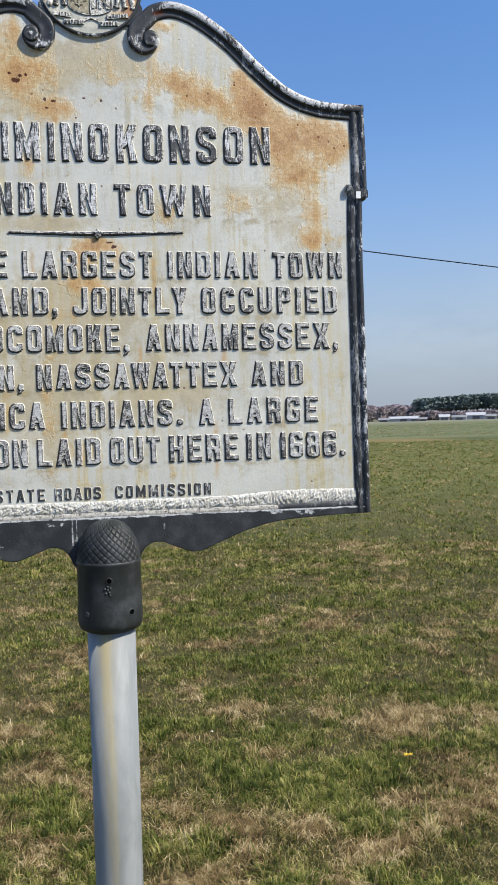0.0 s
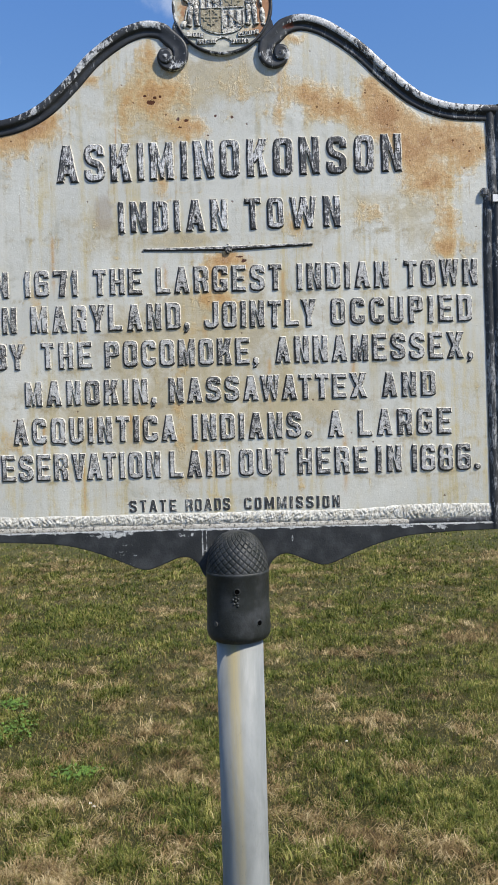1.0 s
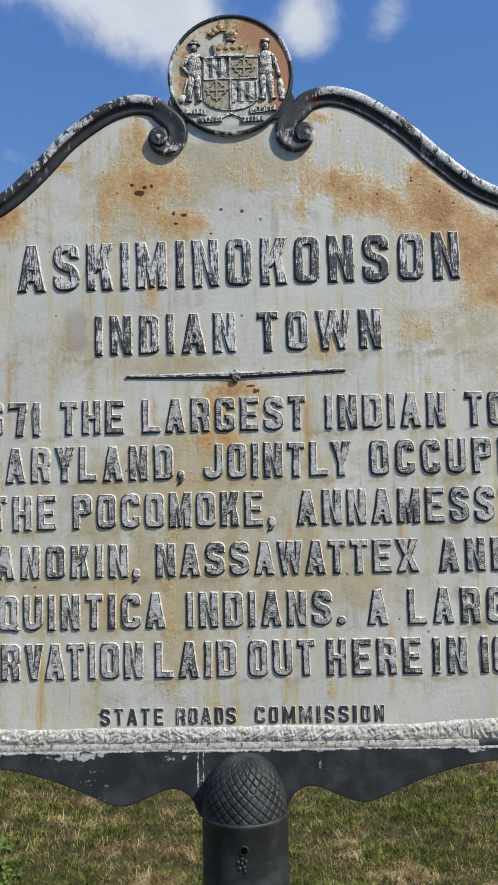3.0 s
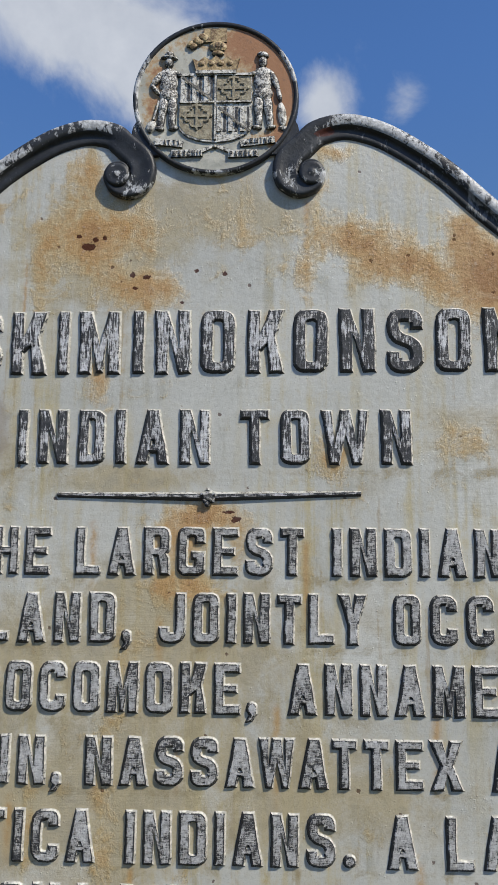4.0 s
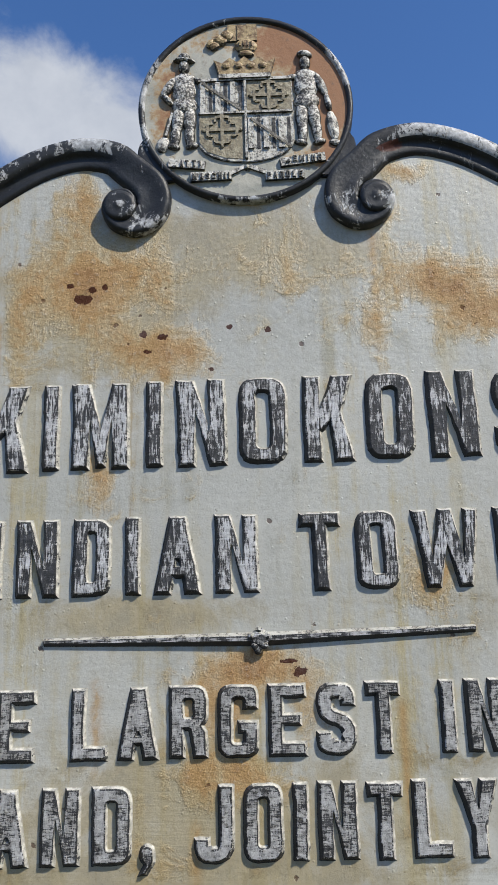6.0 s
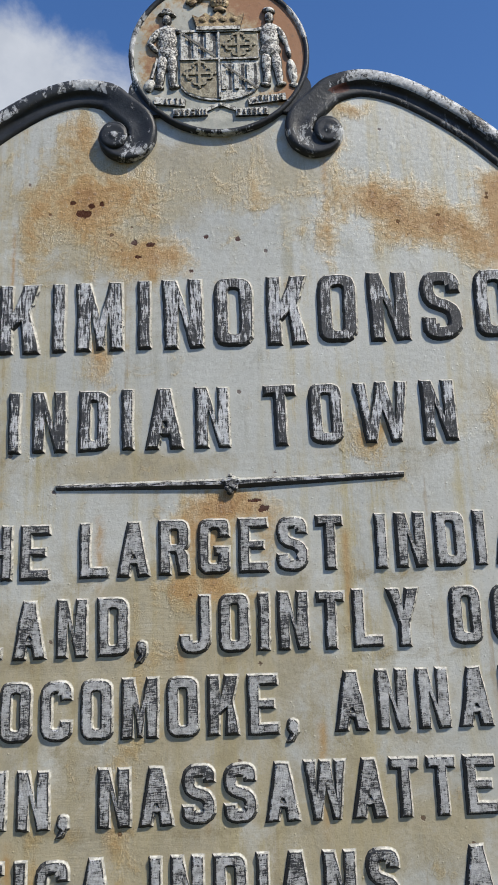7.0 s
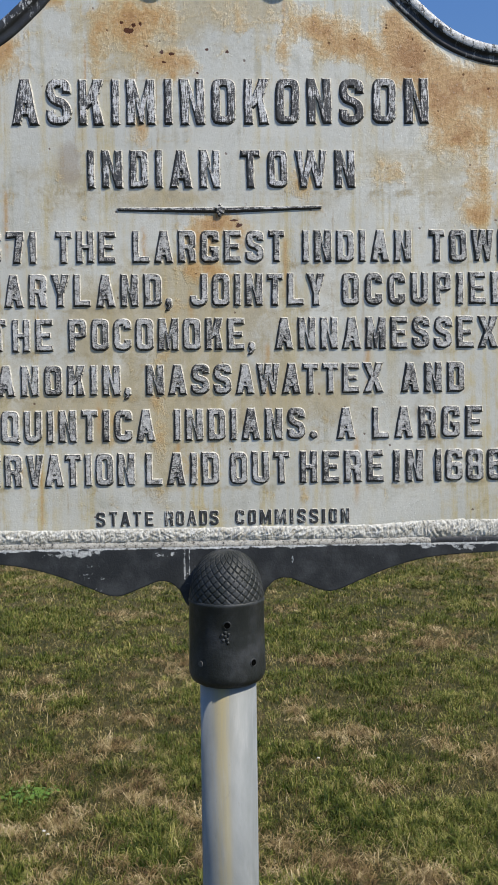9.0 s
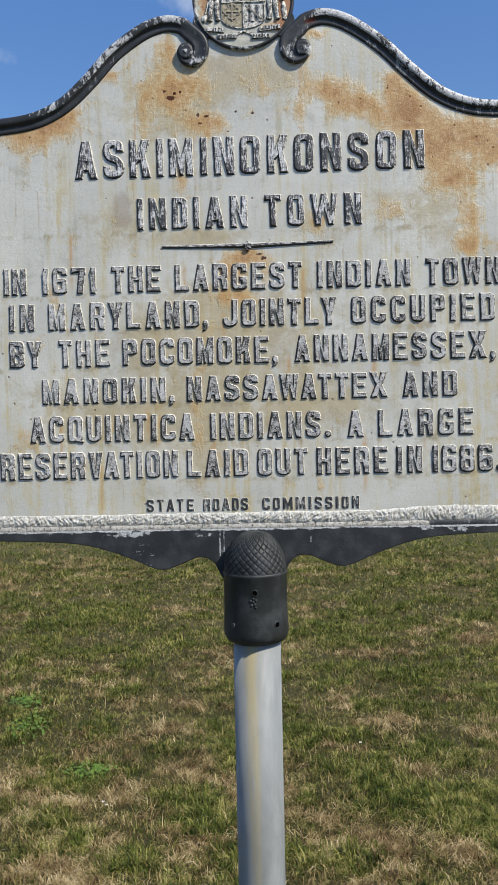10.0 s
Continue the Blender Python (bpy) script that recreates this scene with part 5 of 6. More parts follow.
def glyph(char, tall, wide, thick, rise, cast):
    """A raised cast letter lying in x, z: a sloping foot, steep sides, a rounded edge and a flat worn face."""
    key = (char, round(tall, 4), round(wide, 4), cast)
    if key in glyphs:
        return glyphs[key]
    shaped = []
    for i, q in enumerate(strokes_of(char, wide / tall, thick / tall)):
        pts = [p * tall for p in fillet([tuple(p) for p in q])]
        if (area_of(pts) < 0) != (i > 0):
            pts.reverse()
        shaped.append(pts)
    # the castings are uneven: short steps, slightly out of true, and no two quite alike
    seed = len(glyphs) * 3.7
    loose, most = 0.0105 * tall, (0.0045 if tall > 0.03 else 0.0035 if tall > 0.01 else 0.05)
    tilt = noise.noise((seed, 1, 2)) * 0.035
    draft = min(0.0029, thick * 0.225)
    # the foot flares out, its left and lower parts black like the shadow there
    levels = [(0.0004, draft * 0.42), (-rise * 0.16, -draft * 0.02), (-rise * 0.74, -draft * 0.52), (-rise * 0.92, -draft * 0.74), (-rise, -draft)]
    verts, faces, marks, index, polys = [], [], [], [], []
    for i, pts in enumerate(shaped):
        rings = [[] for _ in levels]
        lines = [grown(pts, (by if i == 0 else by * 0.7)) for _, by in levels]
        for j in range(len(pts)):
            k = (j + 1) % len(pts)
            n = max(1, math.ceil((pts[k] - pts[j]).length / most))
            for u in range(n):
                p = pts[j].lerp(pts[k], u / n)
                wob = Vector((noise.noise((p[0] * 210, p[1] * 210, seed)), noise.noise((p[0] * 210, p[1] * 210, seed + 9)))) * loose
                wob += Vector((noise.noise((p[0] * 38, p[1] * 38, seed + 4)), noise.noise((p[0] * 38, p[1] * 38, seed + 6)))) * loose * 1.3
                wob.x += (p[1] - tall / 2) * tilt
                for ring, line in zip(rings, lines):
                    ring.append(line[j].lerp(line[k], u / n) + wob)
        k, b = len(rings[0]), len(verts)
        for (y, _), ring in zip(levels, rings):
            verts += [(p[0], y, p[1]) for p in ring]
        for j in range(k):
            n = (j + 1) % k
            for r in range(4):
                faces.append((b + r * k + j, b + r * k + n, b + (r + 1) * k + n, b + (r + 1) * k + j))
            marks += [3, 1, 2, 2]
        index += [b + 4 * k + j for j in range(k)]
        polys.append([Vector((p[0], p[1], 0)) for p in rings[4]])
    for tri in tessellate_polygon(polys):
        a, b, c = (index[i] for i in tri)
        u, v, w = (Vector((verts[i][0], verts[i][2])) for i in (a, b, c))
        if (v - u).cross(w - u) < 0:
            a, c = c, a
        faces.append((a, b, c))
        marks.append(0)
    me = bpy.data.meshes.new("letter")
    me.from_pydata(verts, [], faces)
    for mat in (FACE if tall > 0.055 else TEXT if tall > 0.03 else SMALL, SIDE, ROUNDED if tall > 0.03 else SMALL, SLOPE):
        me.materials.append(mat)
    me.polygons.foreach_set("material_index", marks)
    glyphs[key] = me
    return me


def word(text, x0, x1, z, tall, parent, widths, thick, rise=0.0030, y=0.0, lean=0.0, lefts=None):
    """Sets one word between x0 and x1; the letters keep their patterns' widths and share the space between."""
    w = [widths.get(c, 29.0) / 1000 for c in text]
    kern = [KERN.get(a + b, 0.0) / 1000 * (1.0 if tall > 0.03 else 0.4) for a, b in zip(text, text[1:])]
    gap = (x1 - x0 - sum(w) + sum(kern)) / max(len(text) - 1, 1)
    x = x0
    for i, c in enumerate(text):
        ob = new("letter", glyph(c, tall, w[i], thick, rise, sum(map(ord, text[:i])) % 3))
        ob.parent = parent
        ob.location = (x, y, z + lean * (x - x0) + 0.0007 * noise.noise((x * 31, z * 17, 5)))
        x = lefts[i + 1] / 1000 if lefts and i + 1 < len(lefts) else x + w[i] + gap - (kern[i] if i < len(kern) else 0.0)


TITLE_AT = (-333, -277, -226, -173, -149, -88, -62.5, -11.5, 41, 92, 143.5, 196.5, 250, 303)
LINES = [
    (0.1355, 0.0735, TITLE_W, 0.0142, [("ASKIMINOKONSON", -0.3330, 0.3440)]),
    (0.0345, 0.0610, TOWN_W, 0.0122, [("INDIAN", -0.2130, 0.0010), ("TOWN", 0.0340, 0.2210)]),
    (-0.0860, 0.0515, TEXT_W, 0.0112, [("IN", -0.478, -0.433), ("1671", -0.402, -0.297), ("THE", -0.266, -0.170), ("LARGEST", -0.143, 0.104), ("INDIAN", 0.133, 0.313), ("TOWN", 0.342, 0.485)]),
    (-0.1565, 0.0525, TEXT_W, 0.0112, [("IN", -0.469, -0.419), ("MARYLAND,", -0.392, -0.080), ("JOINTLY", -0.051, 0.170), ("OCCUPIED", 0.197, 0.473)]),
    (-0.2280, 0.0520, TEXT_W, 0.0112, [("BY", -0.470, -0.405), ("THE", -0.373, -0.273), ("POCOMOKE,", -0.248, 0.054), ("ANNAMESSEX,", 0.086, 0.473)]),
    (-0.3000, 0.0490, TEXT_W, 0.0112, [("MANOKIN,", -0.407, -0.149), ("NASSAWATTEX", -0.124, 0.265), ("AND", 0.293, 0.399)]),
    (-0.3750, 0.0515, TEXT_W, 0.0112, [("ACQUINTICA", -0.433, -0.110), ("INDIANS.", -0.080, 0.155), ("A", 0.186, 0.219), ("LARGE", 0.245, 0.428)]),
    (-0.4470, 0.0525, TEXT_W, 0.0112, [("RESERVATION", -0.493, -0.144), ("LAID", -0.127, -0.007), ("OUT", 0.010, 0.108), ("HERE", 0.125, 0.263), ("IN", 0.279, 0.329), ("1686.", 0.348, 0.483)]),
    (-0.5135, 0.0240, SMALL_W, 0.0048, [("STATE", -0.208, -0.115), ("ROADS", -0.097, -0.009), ("COMMISSION", 0.018, 0.206)]),
]
for z, tall, widths, thick, words in LINES:
    for text, x0, x1 in words:
        word(text, x0, x1, z, tall, plate, widths, thick, 0.0038 if tall > 0.055 else 0.0036 if tall > 0.03 else 0.0020, lean=0.004 if tall > 0.07 else 0.0, lefts=TITLE_AT if tall > 0.07 else None)

# ---- the medallion ----
medal = at_rule(part("medallion", lathe([(MR - 0.002, -0.006), (MR - 0.002, 0.0)], 72), MEDAL, marker, "round cream medallion with a rusted coat of arms in relief"))
medal.data.transform(Matrix.Translation((MX, MY, MZ)) @ Matrix.Rotation(radians(90), 4, "X"))
rim = lathe([(MR - 0.0056, 0.000), (MR - 0.0050, 0.0018), (MR - 0.0026, 0.0028), (MR, 0.0018), (MR + 0.0005, -0.010), (MR - 0.004, -0.016)], 72)
bmesh.ops.transform(rim, matrix=Matrix.Translation((MX, MY, MZ)) @ Matrix.Rotation(radians(90), 4, "X"), verts=rim.verts[:])
ends = [f for f in rim.faces if len(f.verts) > 4]
bmesh.ops.delete(rim, geom=ends, context="FACES_ONLY")
part("rim", rim, EDGE, medal, "black rim with flaked paint", smooth=True)


def uv(x, y):
    """A place on the medallion, from hundredths of its radius."""
    return (MX + x * MR / 100, MZ + y * MR / 100)


MOTTO_W = {c: 3.4 for c in "FATMSCHENPROL"} | {"I": 1.3, "M": 4.2}


def arms():
    y = MY
    # shield
    pts = [(-44, 28), (44, 28)] + [(44 * math.cos(a) if a < 1.2 else 44 * math.cos(a), -38 - 22 * math.sin(a)) for a in [i * math.pi / 12 for i in range(13)]]
    bm = slab([uv(px, py) for px, py in pts], y - 0.002, y + 0.001, 0.0006)
    shield = part("shield", bm, SILVER, medal, "quartered shield with bars and crosses")
    # quarters: upright bars with a bend, and crosses with round ends
    for qx, qz in ((-22, 10), (22, -30)):
        for i in range(6):
            bm = bmesh.new()
            u = qx - 17.5 + i * 7
            low = -19 if qz > 0 else -17
            if i % 2 == 0:
                bar(bm, uv(u, qz + 16), uv(u, qz + low), 0.0050, y - 0.002, 0.0018)
                part("pale", bm, SILVER, medal)
            else:
                bar(bm, uv(u, qz + 16), uv(u, qz + low), 0.0030, y - 0.002, 0.0003)
                part("pale", bm, LINE, medal)
        bm = bmesh.new()
        bar(bm, uv(qx - 18, qz + 15), uv(qx + 18, qz - 16), 0.0026, y - 0.0036, 0.0008)
        part("bend", bm, DARKREL, medal)
    for qx, qz, pts in ((22, 10, ((1.5, 27), (43, 27), (43, -7), (1.5, -7))), (-22, -26, ((-43, -9), (-1.5, -9), (-1.5, -57), (-20, -55), (-36, -48), (-43, -38)))):
        part("field", slab([uv(*q) for q in pts], y - 0.0024, y - 0.0005), TAN, medal, "tan quarter of the shield")
        bm = bmesh.new()
        bar(bm, uv(qx - 17, qz), uv(qx + 17, qz), 0.0032, y - 0.002, 0.0018)
        bar(bm, uv(qx, qz - 17), uv(qx, qz + 17), 0.0032, y - 0.002, 0.0020)
        for a in range(4):
            dx, dz = (1, 0, -1, 0)[a], (0, 1, 0, -1)[a]
            for s in (-1, 1):
                # the forked ends curl back
                bar(bm, uv(qx + dx * 14, qz + dz * 14), uv(qx + dx * 13 + dz * s * 6.5, qz + dz * 13 + dx * s * 6.5), 0.0026, y - 0.002, 0.0019)
                bar(bm, uv(qx + dx * 13 + dz * s * 6.5, qz + dz * 13 + dx * s * 6.5), uv(qx + dx * 8.5 + dz * s * 6.5, qz + dz * 8.5 + dx * s * 6.5), 0.0022, y - 0.002, 0.0016)
            c = uv(qx + dx * 17, qz + dz * 17)
            lump(bm, (c[0], y - 0.0022, c[1]), (0.0022, 0.0020, 0.0022), 0, 8)
        part("cross", bm, TAN, medal, "cross with trefoil ends")
    bm = bmesh.new()
    bar(bm, uv(-44, -8), uv(44, -8), 0.0022, y - 0.002, 0.002)
    bar(bm, uv(0, 28), uv(0, -58), 0.0022, y - 0.002, 0.0022)
    bar(bm, uv(-45, 28), uv(45, 28), 0.0030, y - 0.002, 0.002)
    part("quarter_line", bm, SILVER, medal)
    # coronet and crest above it
    bm = slab([uv(px, py) for px, py in ((-24, 31), (24, 31), (29, 50), (21, 46), (14, 52), (7, 47), (0, 53), (-7, 47), (-14, 52), (-21, 46), (-29, 50))], y - 0.0045, y + 0.001, 0.0008)
    for i in range(4):
        c = uv(-17 + i * 11.5, 42)
        lump(bm, (c[0], y - 0.0045, c[1]), (0.0042, 0.002, 0.0035), 0, 10)
    part("coronet", bm, OCHRE, medal, "ochre coronet in relief")
    bm = bmesh.new()
    bar(bm, uv(-25, 30.5), uv(25, 30.5), 0.0045, y - 0.001, 0.0045)
    part("coronet_band", bm, SILVER, medal)
    bm = bmesh.new()
    for px, py, rx, rz in ((2, 66, 11, 8), (2, 57, 8, 4)):
        c = uv(px, py)
        lump(bm, (c[0], y - 0.001, c[1]), (rx * MR / 100, 0.004, rz * MR / 100), 0, 14)
    for i in range(4):
        bar(bm, uv(-3.5 + i * 3.6, 64), uv(-3.5 + i * 3.6, 70), 0.0012, y - 0.004, 0.0016)
    part("helmet", bm, OCHRE, medal, "ochre helmet in relief")
    bm = bmesh.new()
    for i in range(3):
        bar(bm, uv(-11 + i * 9.5, 72), uv(-11 + i * 9.5, 91 - i % 2), 0.0094, y, 0.0022 + 0.0008 * (i % 2))
    for i in range(9):
        c = uv(-13 - i * 2.4, 77 - i * 1.7 + (i % 3) * 3.5)
        lump(bm, (c[0], y - 0.001, c[1]), (0.0034, 0.0032, 0.0052), 0.5 + 0.25 * (i % 4), 8)
    part("crest_flag", bm, OCHRE, medal, "worn crest pennons in relief")
    # ribbon in four lengths, with its knot
    bm = bmesh.new()
    for a, b, w in (((-72, -58), (-38, -62), 0.0085), ((-52, -74), (-14, -73), 0.0090), ((30, -62), (72, -57), 0.0085), ((16, -75), (52, -74), 0.0090)):
        bar(bm, uv(*a), uv(*b), w, y, 0.003)
    bar(bm, uv(-16, -71), uv(-2, -64), 0.004, y, 0.002)
    bar(bm, uv(2, -64), uv(18, -71), 0.004, y, 0.002)
    c = uv(0, -65)
    lump(bm, (c[0], y, c[1]), (0.003, 0.004, 0.003), 0, 8)
    banner = part("ribbon", bm, SILVER, medal, "scroll ribbon with a raised motto")
    for text, px, qx, pz in (("FATTI", -68, -42, -63.5), ("MASCHII", -50, -16, -77), ("FEMINE", 36, 68, -62), ("PAROLE", 18, 50, -78)):
        word(text, uv(px, 0)[0], uv(qx, 0)[0], uv(0, pz)[1], 0.0062, medal, MOTTO_W, 0.0013, 0.0012, y - 0.003)


arms()


def supporter(side):
    """A plain rounded relief shape beside the shield, with no features."""
    bm = bmesh.new()
    k = MR / 100

    def blob(x, z, rx, rz, proud, turn=0.0):
        c = uv(side * x, z)
        lump(bm, (c[0], MY, c[1]), (rx * k, proud, rz * k), side * turn, 14)

    def limb(x0, z0, x1, z1, r, proud):
        blob((x0 + x1) / 2, (z0 + z1) / 2, r, math.hypot(x1 - x0, z1 - z0) / 2 + r * 0.7, proud, math.atan2(x1 - x0, z1 - z0))
    limb(52, -2, 52, -24, 6.6, 0.0046)
    limb(52, -16, 52, -39, 5.2, 0.0042)
    limb(62, -2, 64, -24, 6.6, 0.0046)
    limb(64, -16, 66, -39, 5.2, 0.0042)
    blob(50, -41, 6.5, 3.2, 0.0046, 0.2)
    blob(67, -41, 6.5, 3.2, 0.0046, -0.2)
    blob(57, 20, 11.5, 20, 0.0050)
    blob(57, 30, 12.5, 8, 0.0046)
    blob(57, 3, 12.5, 10, 0.0050)
    if side < 0:
        limb(66, 32, 77, 15, 4.8, 0.0046)
        limb(77, 15, 68, 4, 3.4, 0.0046)
        blob(57, 52, 11, 2.6, 0.0062, -0.1)
        blob(57, 56, 6.2, 5.0, 0.0056)
    else:
        limb(66, 32, 75, 10, 4.8, 0.0046)
        limb(75, 10, 78, -7, 3.4, 0.0046)
        blob(57, 54, 7.8, 4.6, 0.0060, 0.15)
    limb(48, 31, 38, 27, 3.2, 0.0044)
    blob(57, 45, 5.6, 7.5, 0.0056)
    part("relief_figure", bm, CARVED, medal, "plain rounded relief shape beside the shield", smooth=True)


supporter(-1)
supporter(1)
bm = bmesh.new()
c = uv(-77, -38)
lump(bm, (c[0], MY, c[1]), (0.0062, 0.0035, 0.0085), 0.25, 10)
bar(bm, uv(-74, -30), uv(-68, -5), 0.0022, MY, 0.0030)
part("spade", bm, SILVER, medal, "small spade in relief")
bm = bmesh.new()
c = uv(80, -24)
lump(bm, (c[0], MY, c[1]), (0.0055, 0.0035, 0.0165), -0.12, 10)
c = uv(82, -42)
lump(bm, (c[0], MY, c[1]), (0.0065, 0.0025, 0.0035), 0.2, 8)
part("fish", bm, SILVER, medal, "small fish in relief")

# the paint in the hollows and on the edges of the relief has stayed black
for ob in medal.children:
    if ob.name.split(".")[0] in ("rim", "letter"):
        continue
    ob.data.materials.append(LINE)
    for f in ob.data.polygons:
        if f.normal.y > -0.62:
            f.material_index = 1

# ---- the seam, bracket, socket and pole ----


def weld_strip():
    """The rough run of metal that joins plate and bracket, lumpy and slanted."""
    nx, nz = 900, 14
    x0, x1 = -0.499, 0.501
    verts, faces = [], []
    for i in range(nx + 1):
        x = x0 + (x1 - x0) * i / nx
        top = -0.5170 + 0.0030 * noise.noise((x * 9, 0, 3)) + 0.0012 * noise.noise((x * 60, 0, 9)) + (0.006 * math.sin(min(1.0, (x - 0.25) / 0.1) * 1.57) if x > 0.25 else 0.0)
        for j in range(nz + 1):
            v = j / nz
            z = top - v * (0.5415 + top)
            wob = noise.noise((x * 30, v * 2.0, 1))
            slant = x * 74 + v * 1.5 + 2.4 * wob + 1.4 * noise.noise((x * 13, 0, 6))
            ridge = abs(math.sin(slant * math.pi)) ** 0.7 * (0.6 + 0.4 * noise.noise((x * 70, 4, 1)))
            rough = abs(noise.noise((x * 140 + v * 4, v * 2.4, 2))) + 0.5 * abs(noise.noise((x * 330, v * 6, 7)))
            hill = math.sin(math.pi * min(1.0, max(0.0, v))) ** 0.5
            y = 0.0008 - hill * (0.0010 + (0.0030 + 0.0014 * noise.noise((x * 21, 3, 3))) * ridge + 0.0046 * rough)
            verts.append((x, y, z))
    for i in range(nx):
        for j in range(nz):
            a = i * (nz + 1) + j
            faces.append((a, a + 1, a + nz + 2, a + nz + 1))
    ob = at_rule(raw("weld_strip", verts, faces, WELD, marker, smooth=True))
    tagged(ob, "lumpy white-painted seam along the plate's foot")
    # the smooth ledge below it
    ledge(-0.501, 0.340, 420, FLAKE, "white ledge with flaking paint")
    ledge(0.340, 0.502, 81, BLACK, "black end of the ledge, scraped to white")


def ledge(x0, x1, steps, mat, label):
    bm = bmesh.new()
    rows = []
    for i in range(steps + 1):
        x = x0 + (x1 - x0) * i / steps
        k = 0.0007 * noise.noise((x * 40, 2, 0)) + 0.0005 * noise.noise((x * 150, 5, 0))
        rows.append([bm.verts.new((x, y, z + k)) for y, z in ((0.0, -0.5390), (-0.0010, -0.5400), (-0.0014 + k, -0.5440), (-0.0030 + k, -0.5485 + k), (0.0, -0.5515 + k))])
    for a, b in zip(rows, rows[1:]):
        for k in range(4):
            bm.faces.new((a[k], a[k + 1], b[k + 1], b[k]))
    at_rule(part("ledge", bm, mat, marker, label, smooth=True))


weld_strip()

CX = 0.0015
half = [(0.530, -0.5630), (0.44, -0.5650), (0.36, -0.5695), (0.315, -0.5765), (0.268, -0.5900), (0.220, -0.6090), (0.190, -0.6215), (0.167, -0.6240), (0.136, -0.6130), (0.108, -0.6020), (0.088, -0.6030), (0.072, -0.6150), (0.062, -0.6360)]
right = [(p[0] + CX - 0.0035, p[1] - 0.001) for p in glide(half, 5)]
left = [(CX - 0.0055 - p[0], p[1] - 0.003) for p in glide(half, 5)]
outline = [(left[0][0], -0.5490), (right[0][0], -0.5490)] + right + [(CX + 0.05, -0.66), (CX - 0.05, -0.66)] + list(reversed(left))
at_rule(part("bracket", slab(outline, -0.0045, 0.0185, 0.0015), BRACKET, marker, "black scalloped iron bracket under the plate, scratched"))

CY = -0.021


def at_cap(ob):
    ob.location.z = RULE_Z - 0.003
    return ob


def knurl(a, z):
    """Diamond knobs on the dome."""
    v = (z + 0.631) / 0.084
    if not 0.02 < v < 0.97:
        return 0.0
    t = v * 7.5
    k1, k2 = abs(math.sin(a * 12 + t * 2.5)), abs(math.sin(a * 12 - t * 2.5))
    return 0.0031 * min(1.0, 3.6 * min(k1, k2)) - 0.0015


dome = [(0.0590 * math.cos(i / 90 * 1.45) ** 0.80, -0.631 + 0.0820 * math.sin(i / 90 * 1.45)) for i in range(91)]
at_cap(part("finial", lathe(dome, 360, CX, CY, knurl), IRON, marker, "black cross-hatched dome on the socket", smooth=True))
socket = at_cap(part("socket", lathe([(0.052, -0.624), (0.0600, -0.6245), (0.0615, -0.6265), (0.0615, -0.6300), (0.0605, -0.6315), (0.0608, -0.70), (0.0620, -0.738), (0.0610, -0.7450), (0.0570, -0.7540), (0.0505, -0.7570), (0.0485, -0.7590)], 96, CX, CY), IRON, marker, "black cast-iron socket sleeve", smooth=True))
# open holes drawn as raised black plugs: the dark inside is in the colour
for a, z, r, kind in ((math.radians(-49), -0.7195, 0.0050, HOLE), (math.radians(-133), -0.7200, 0.0050, STEEL), (math.radians(-90), -0.6570, 0.0048, HOLE)):
    bm = bmesh.new()
    bmesh.ops.create_cone(bm, cap_ends=True, segments=20, radius1=r, radius2=r * 0.9, depth=0.004,
                          matrix=Matrix.Translation((CX + 0.0605 * math.cos(a), CY + 0.0605 * math.sin(a), z)) @ Matrix.Rotation(a, 4, "Z") @ Matrix.Rotation(radians(90), 4, "Y"))
    if kind is HOLE:
        ring = lathe([(r * 0.95, 0.0), (r * 1.05, 0.0012), (r * 1.25, 0.0012), (r * 1.35, 0.0)], 20)
        bmesh.ops.delete(ring, geom=[f for f in ring.faces if len(f.verts) > 4], context="FACES_ONLY")
        bmesh.ops.transform(ring, matrix=Matrix.Translation((CX + 0.0612 * math.cos(a), CY + 0.0612 * math.sin(a), z)) @ Matrix.Rotation(a, 4, "Z") @ Matrix.Rotation(radians(90), 4, "Y"), verts=ring.verts[:])
        part("hole_rim", ring, IRON, socket, smooth=True)
    part("bolt", bm, kind, socket, "raised black plug drawn as an open hole" if kind is HOLE else "dull steel bolt end")
bm = bmesh.new()
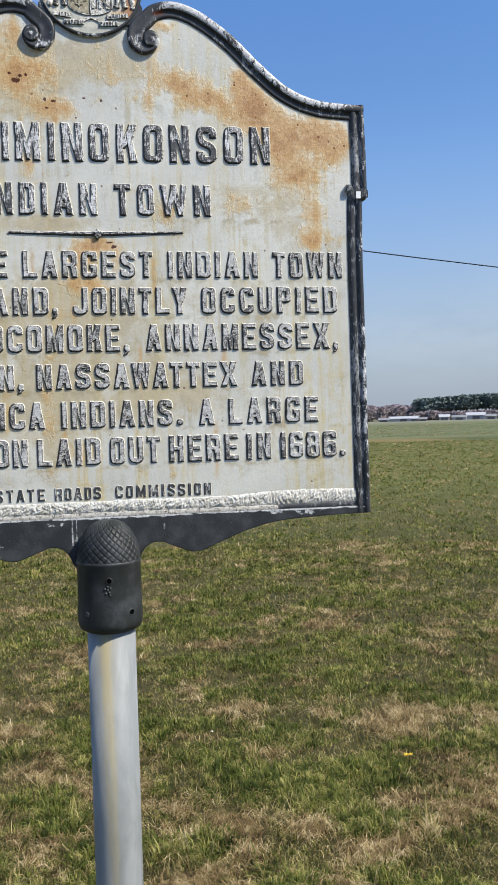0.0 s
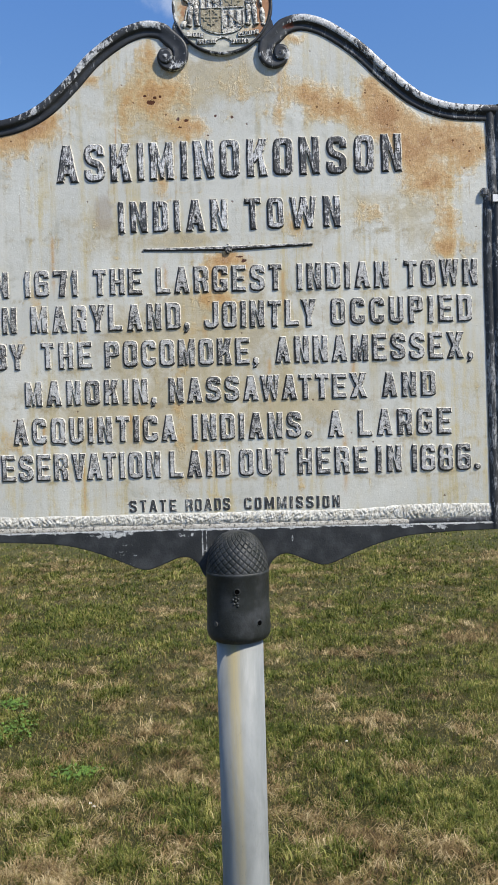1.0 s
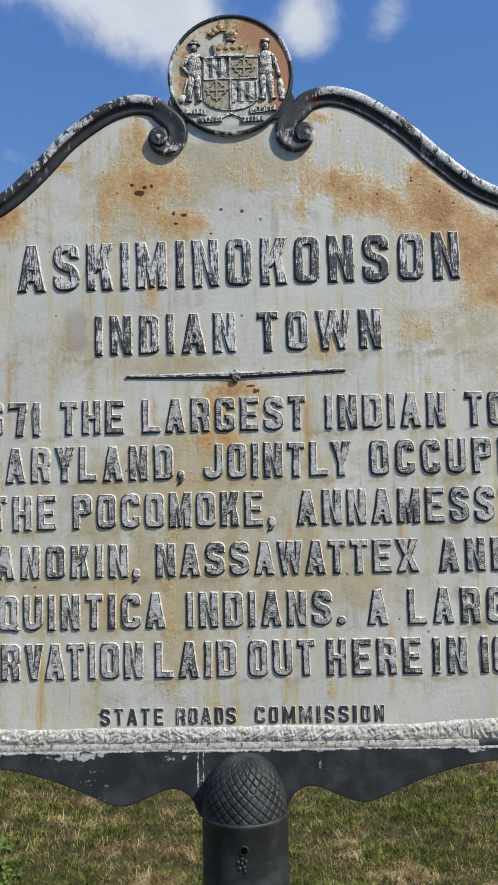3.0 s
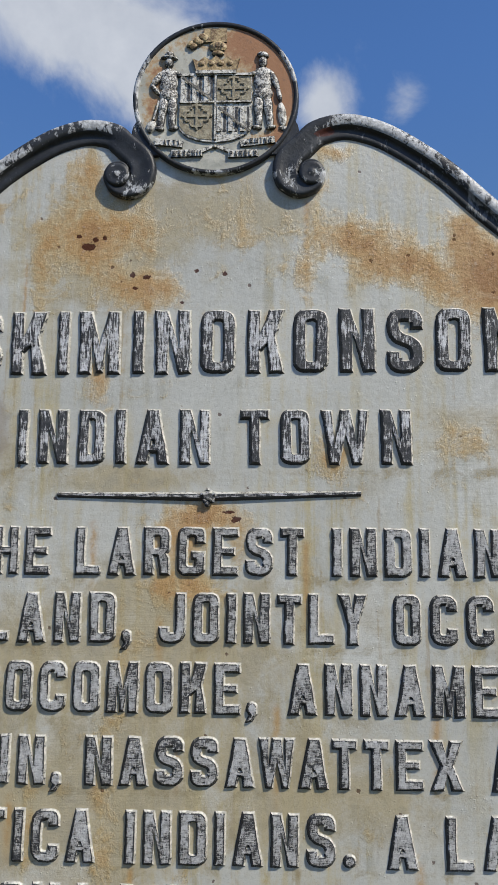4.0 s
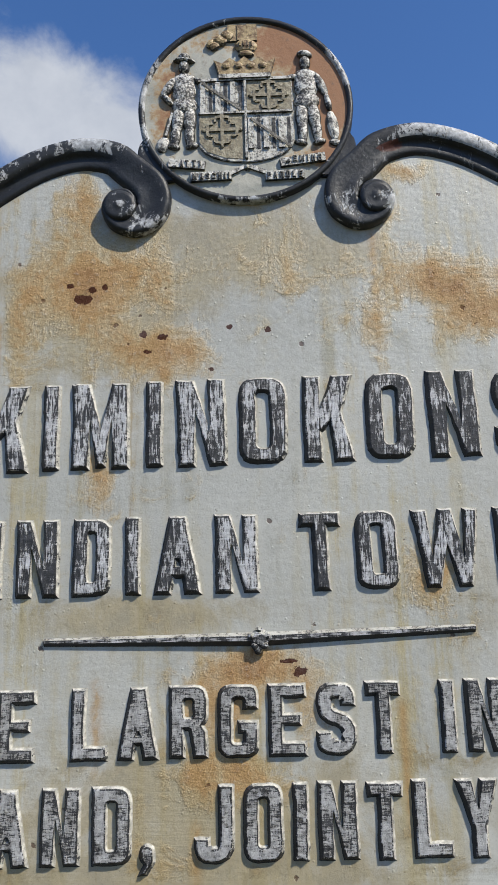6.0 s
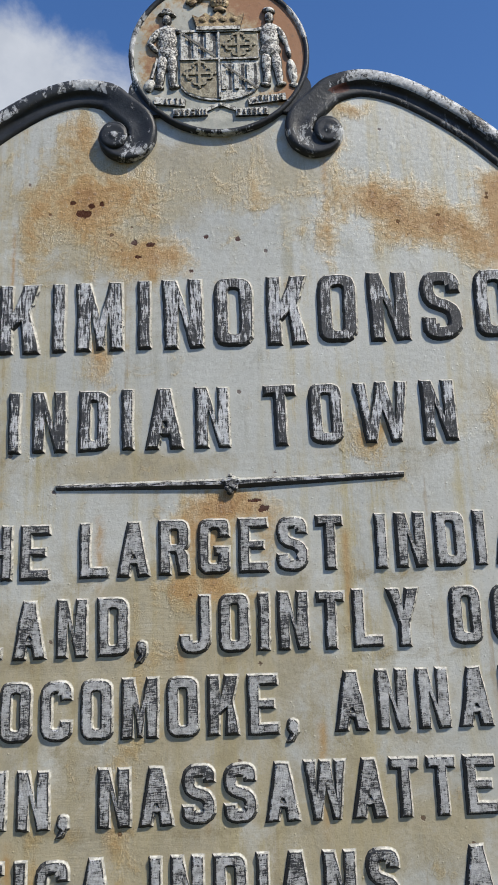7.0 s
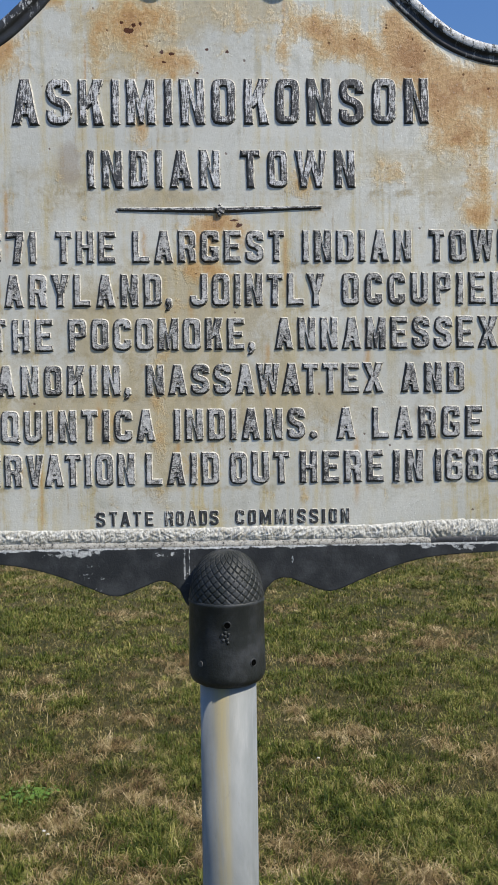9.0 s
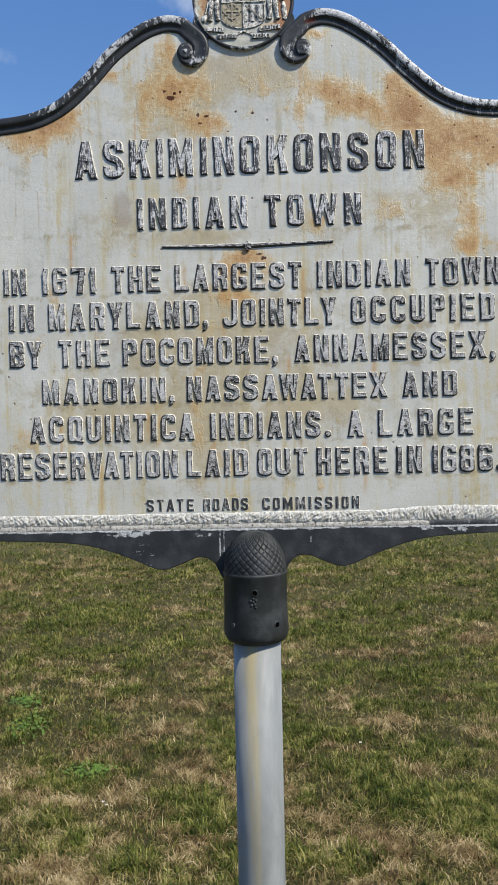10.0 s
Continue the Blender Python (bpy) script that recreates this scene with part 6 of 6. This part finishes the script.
for dx, dz in ((0, 0), (0.005, 0.003), (-0.005, 0.002), (0.003, -0.005), (-0.003, -0.006), (0.0, 0.006), (0.004, -0.010)):
    lump(bm, (CX - 0.003 + dx, CY - 0.0603, -0.674 + dz), (0.0028, 0.0028, 0.0030), 0, 8)
part("lug", bm, IRON, socket, "small cast boss", smooth=True)
PR = 0.0455
pole = part("pole", lathe([(PR, -0.02), (PR, 0.5), (PR, 1.0), (PR, RULE_Z - 0.745)], 72, 0.0, 0.0), POLE, marker, "grey painted steel pole with a rusty drip stain", smooth=True)
pole.location = (CX + 0.001, CY, 0)

# ---- cable across the field ----
A, B = Vector((7.384, 20.38, 6.345)), Vector((11.376, 20.38, 5.904))
pts = [A + (B - A) * k - Vector((0, 0, 0.012 * k * (1 - k))) for k in (-5.0, -2.0, 0.0, 0.5, 1.0, 2.0, 4.0)]
c = bpy.data.curves.new("cable", "CURVE")
c.dimensions, c.bevel_depth, c.bevel_resolution = "3D", 0.016, 2
line = glide(pts, 12)
s = c.splines.new("POLY")
s.points.add(len(line) - 1)
for q, p in zip(s.points, line):
    q.co = (*p, 1)
c.materials.append(plain("cable_black", (0.014, 0.02, 0.03), (0.02, 0.03, 0.045)))
tagged(new("cable", c), "thin black overhead service cable crossing the sky", "cable", kind="structure")

build_grass()
build_surround()
for i, (x, y, rx, ry) in enumerate(((-1.46, 3.31, 0.11, 0.22), (-0.95, 2.62, 0.10, 0.09), (-1.62, 3.75, 0.14, 0.10))):
    build_clover(x, y, rx, ry, 260, i)
build_flower(1.43, 2.37, 0.045, 0.016, 14, PETAL, "dandelion", "yellow dandelion flower open in the grass")
build_flower(1.46, 2.385, 0.038, 0.013, 14, PETAL, "dandelion", "yellow dandelion flower open in the grass")
build_flower(0.493, 2.93, 0.040, 0.010, 9, DAISY, "daisy", "small white wild flower in the grass")
build_flower(-0.79, 2.22, 0.045, 0.009, 9, DAISY, "daisy", "small white wild flower in the grass")
build_flower(-0.77, 2.20, 0.040, 0.008, 9, DAISY, "daisy", "small white wild flower in the grass")
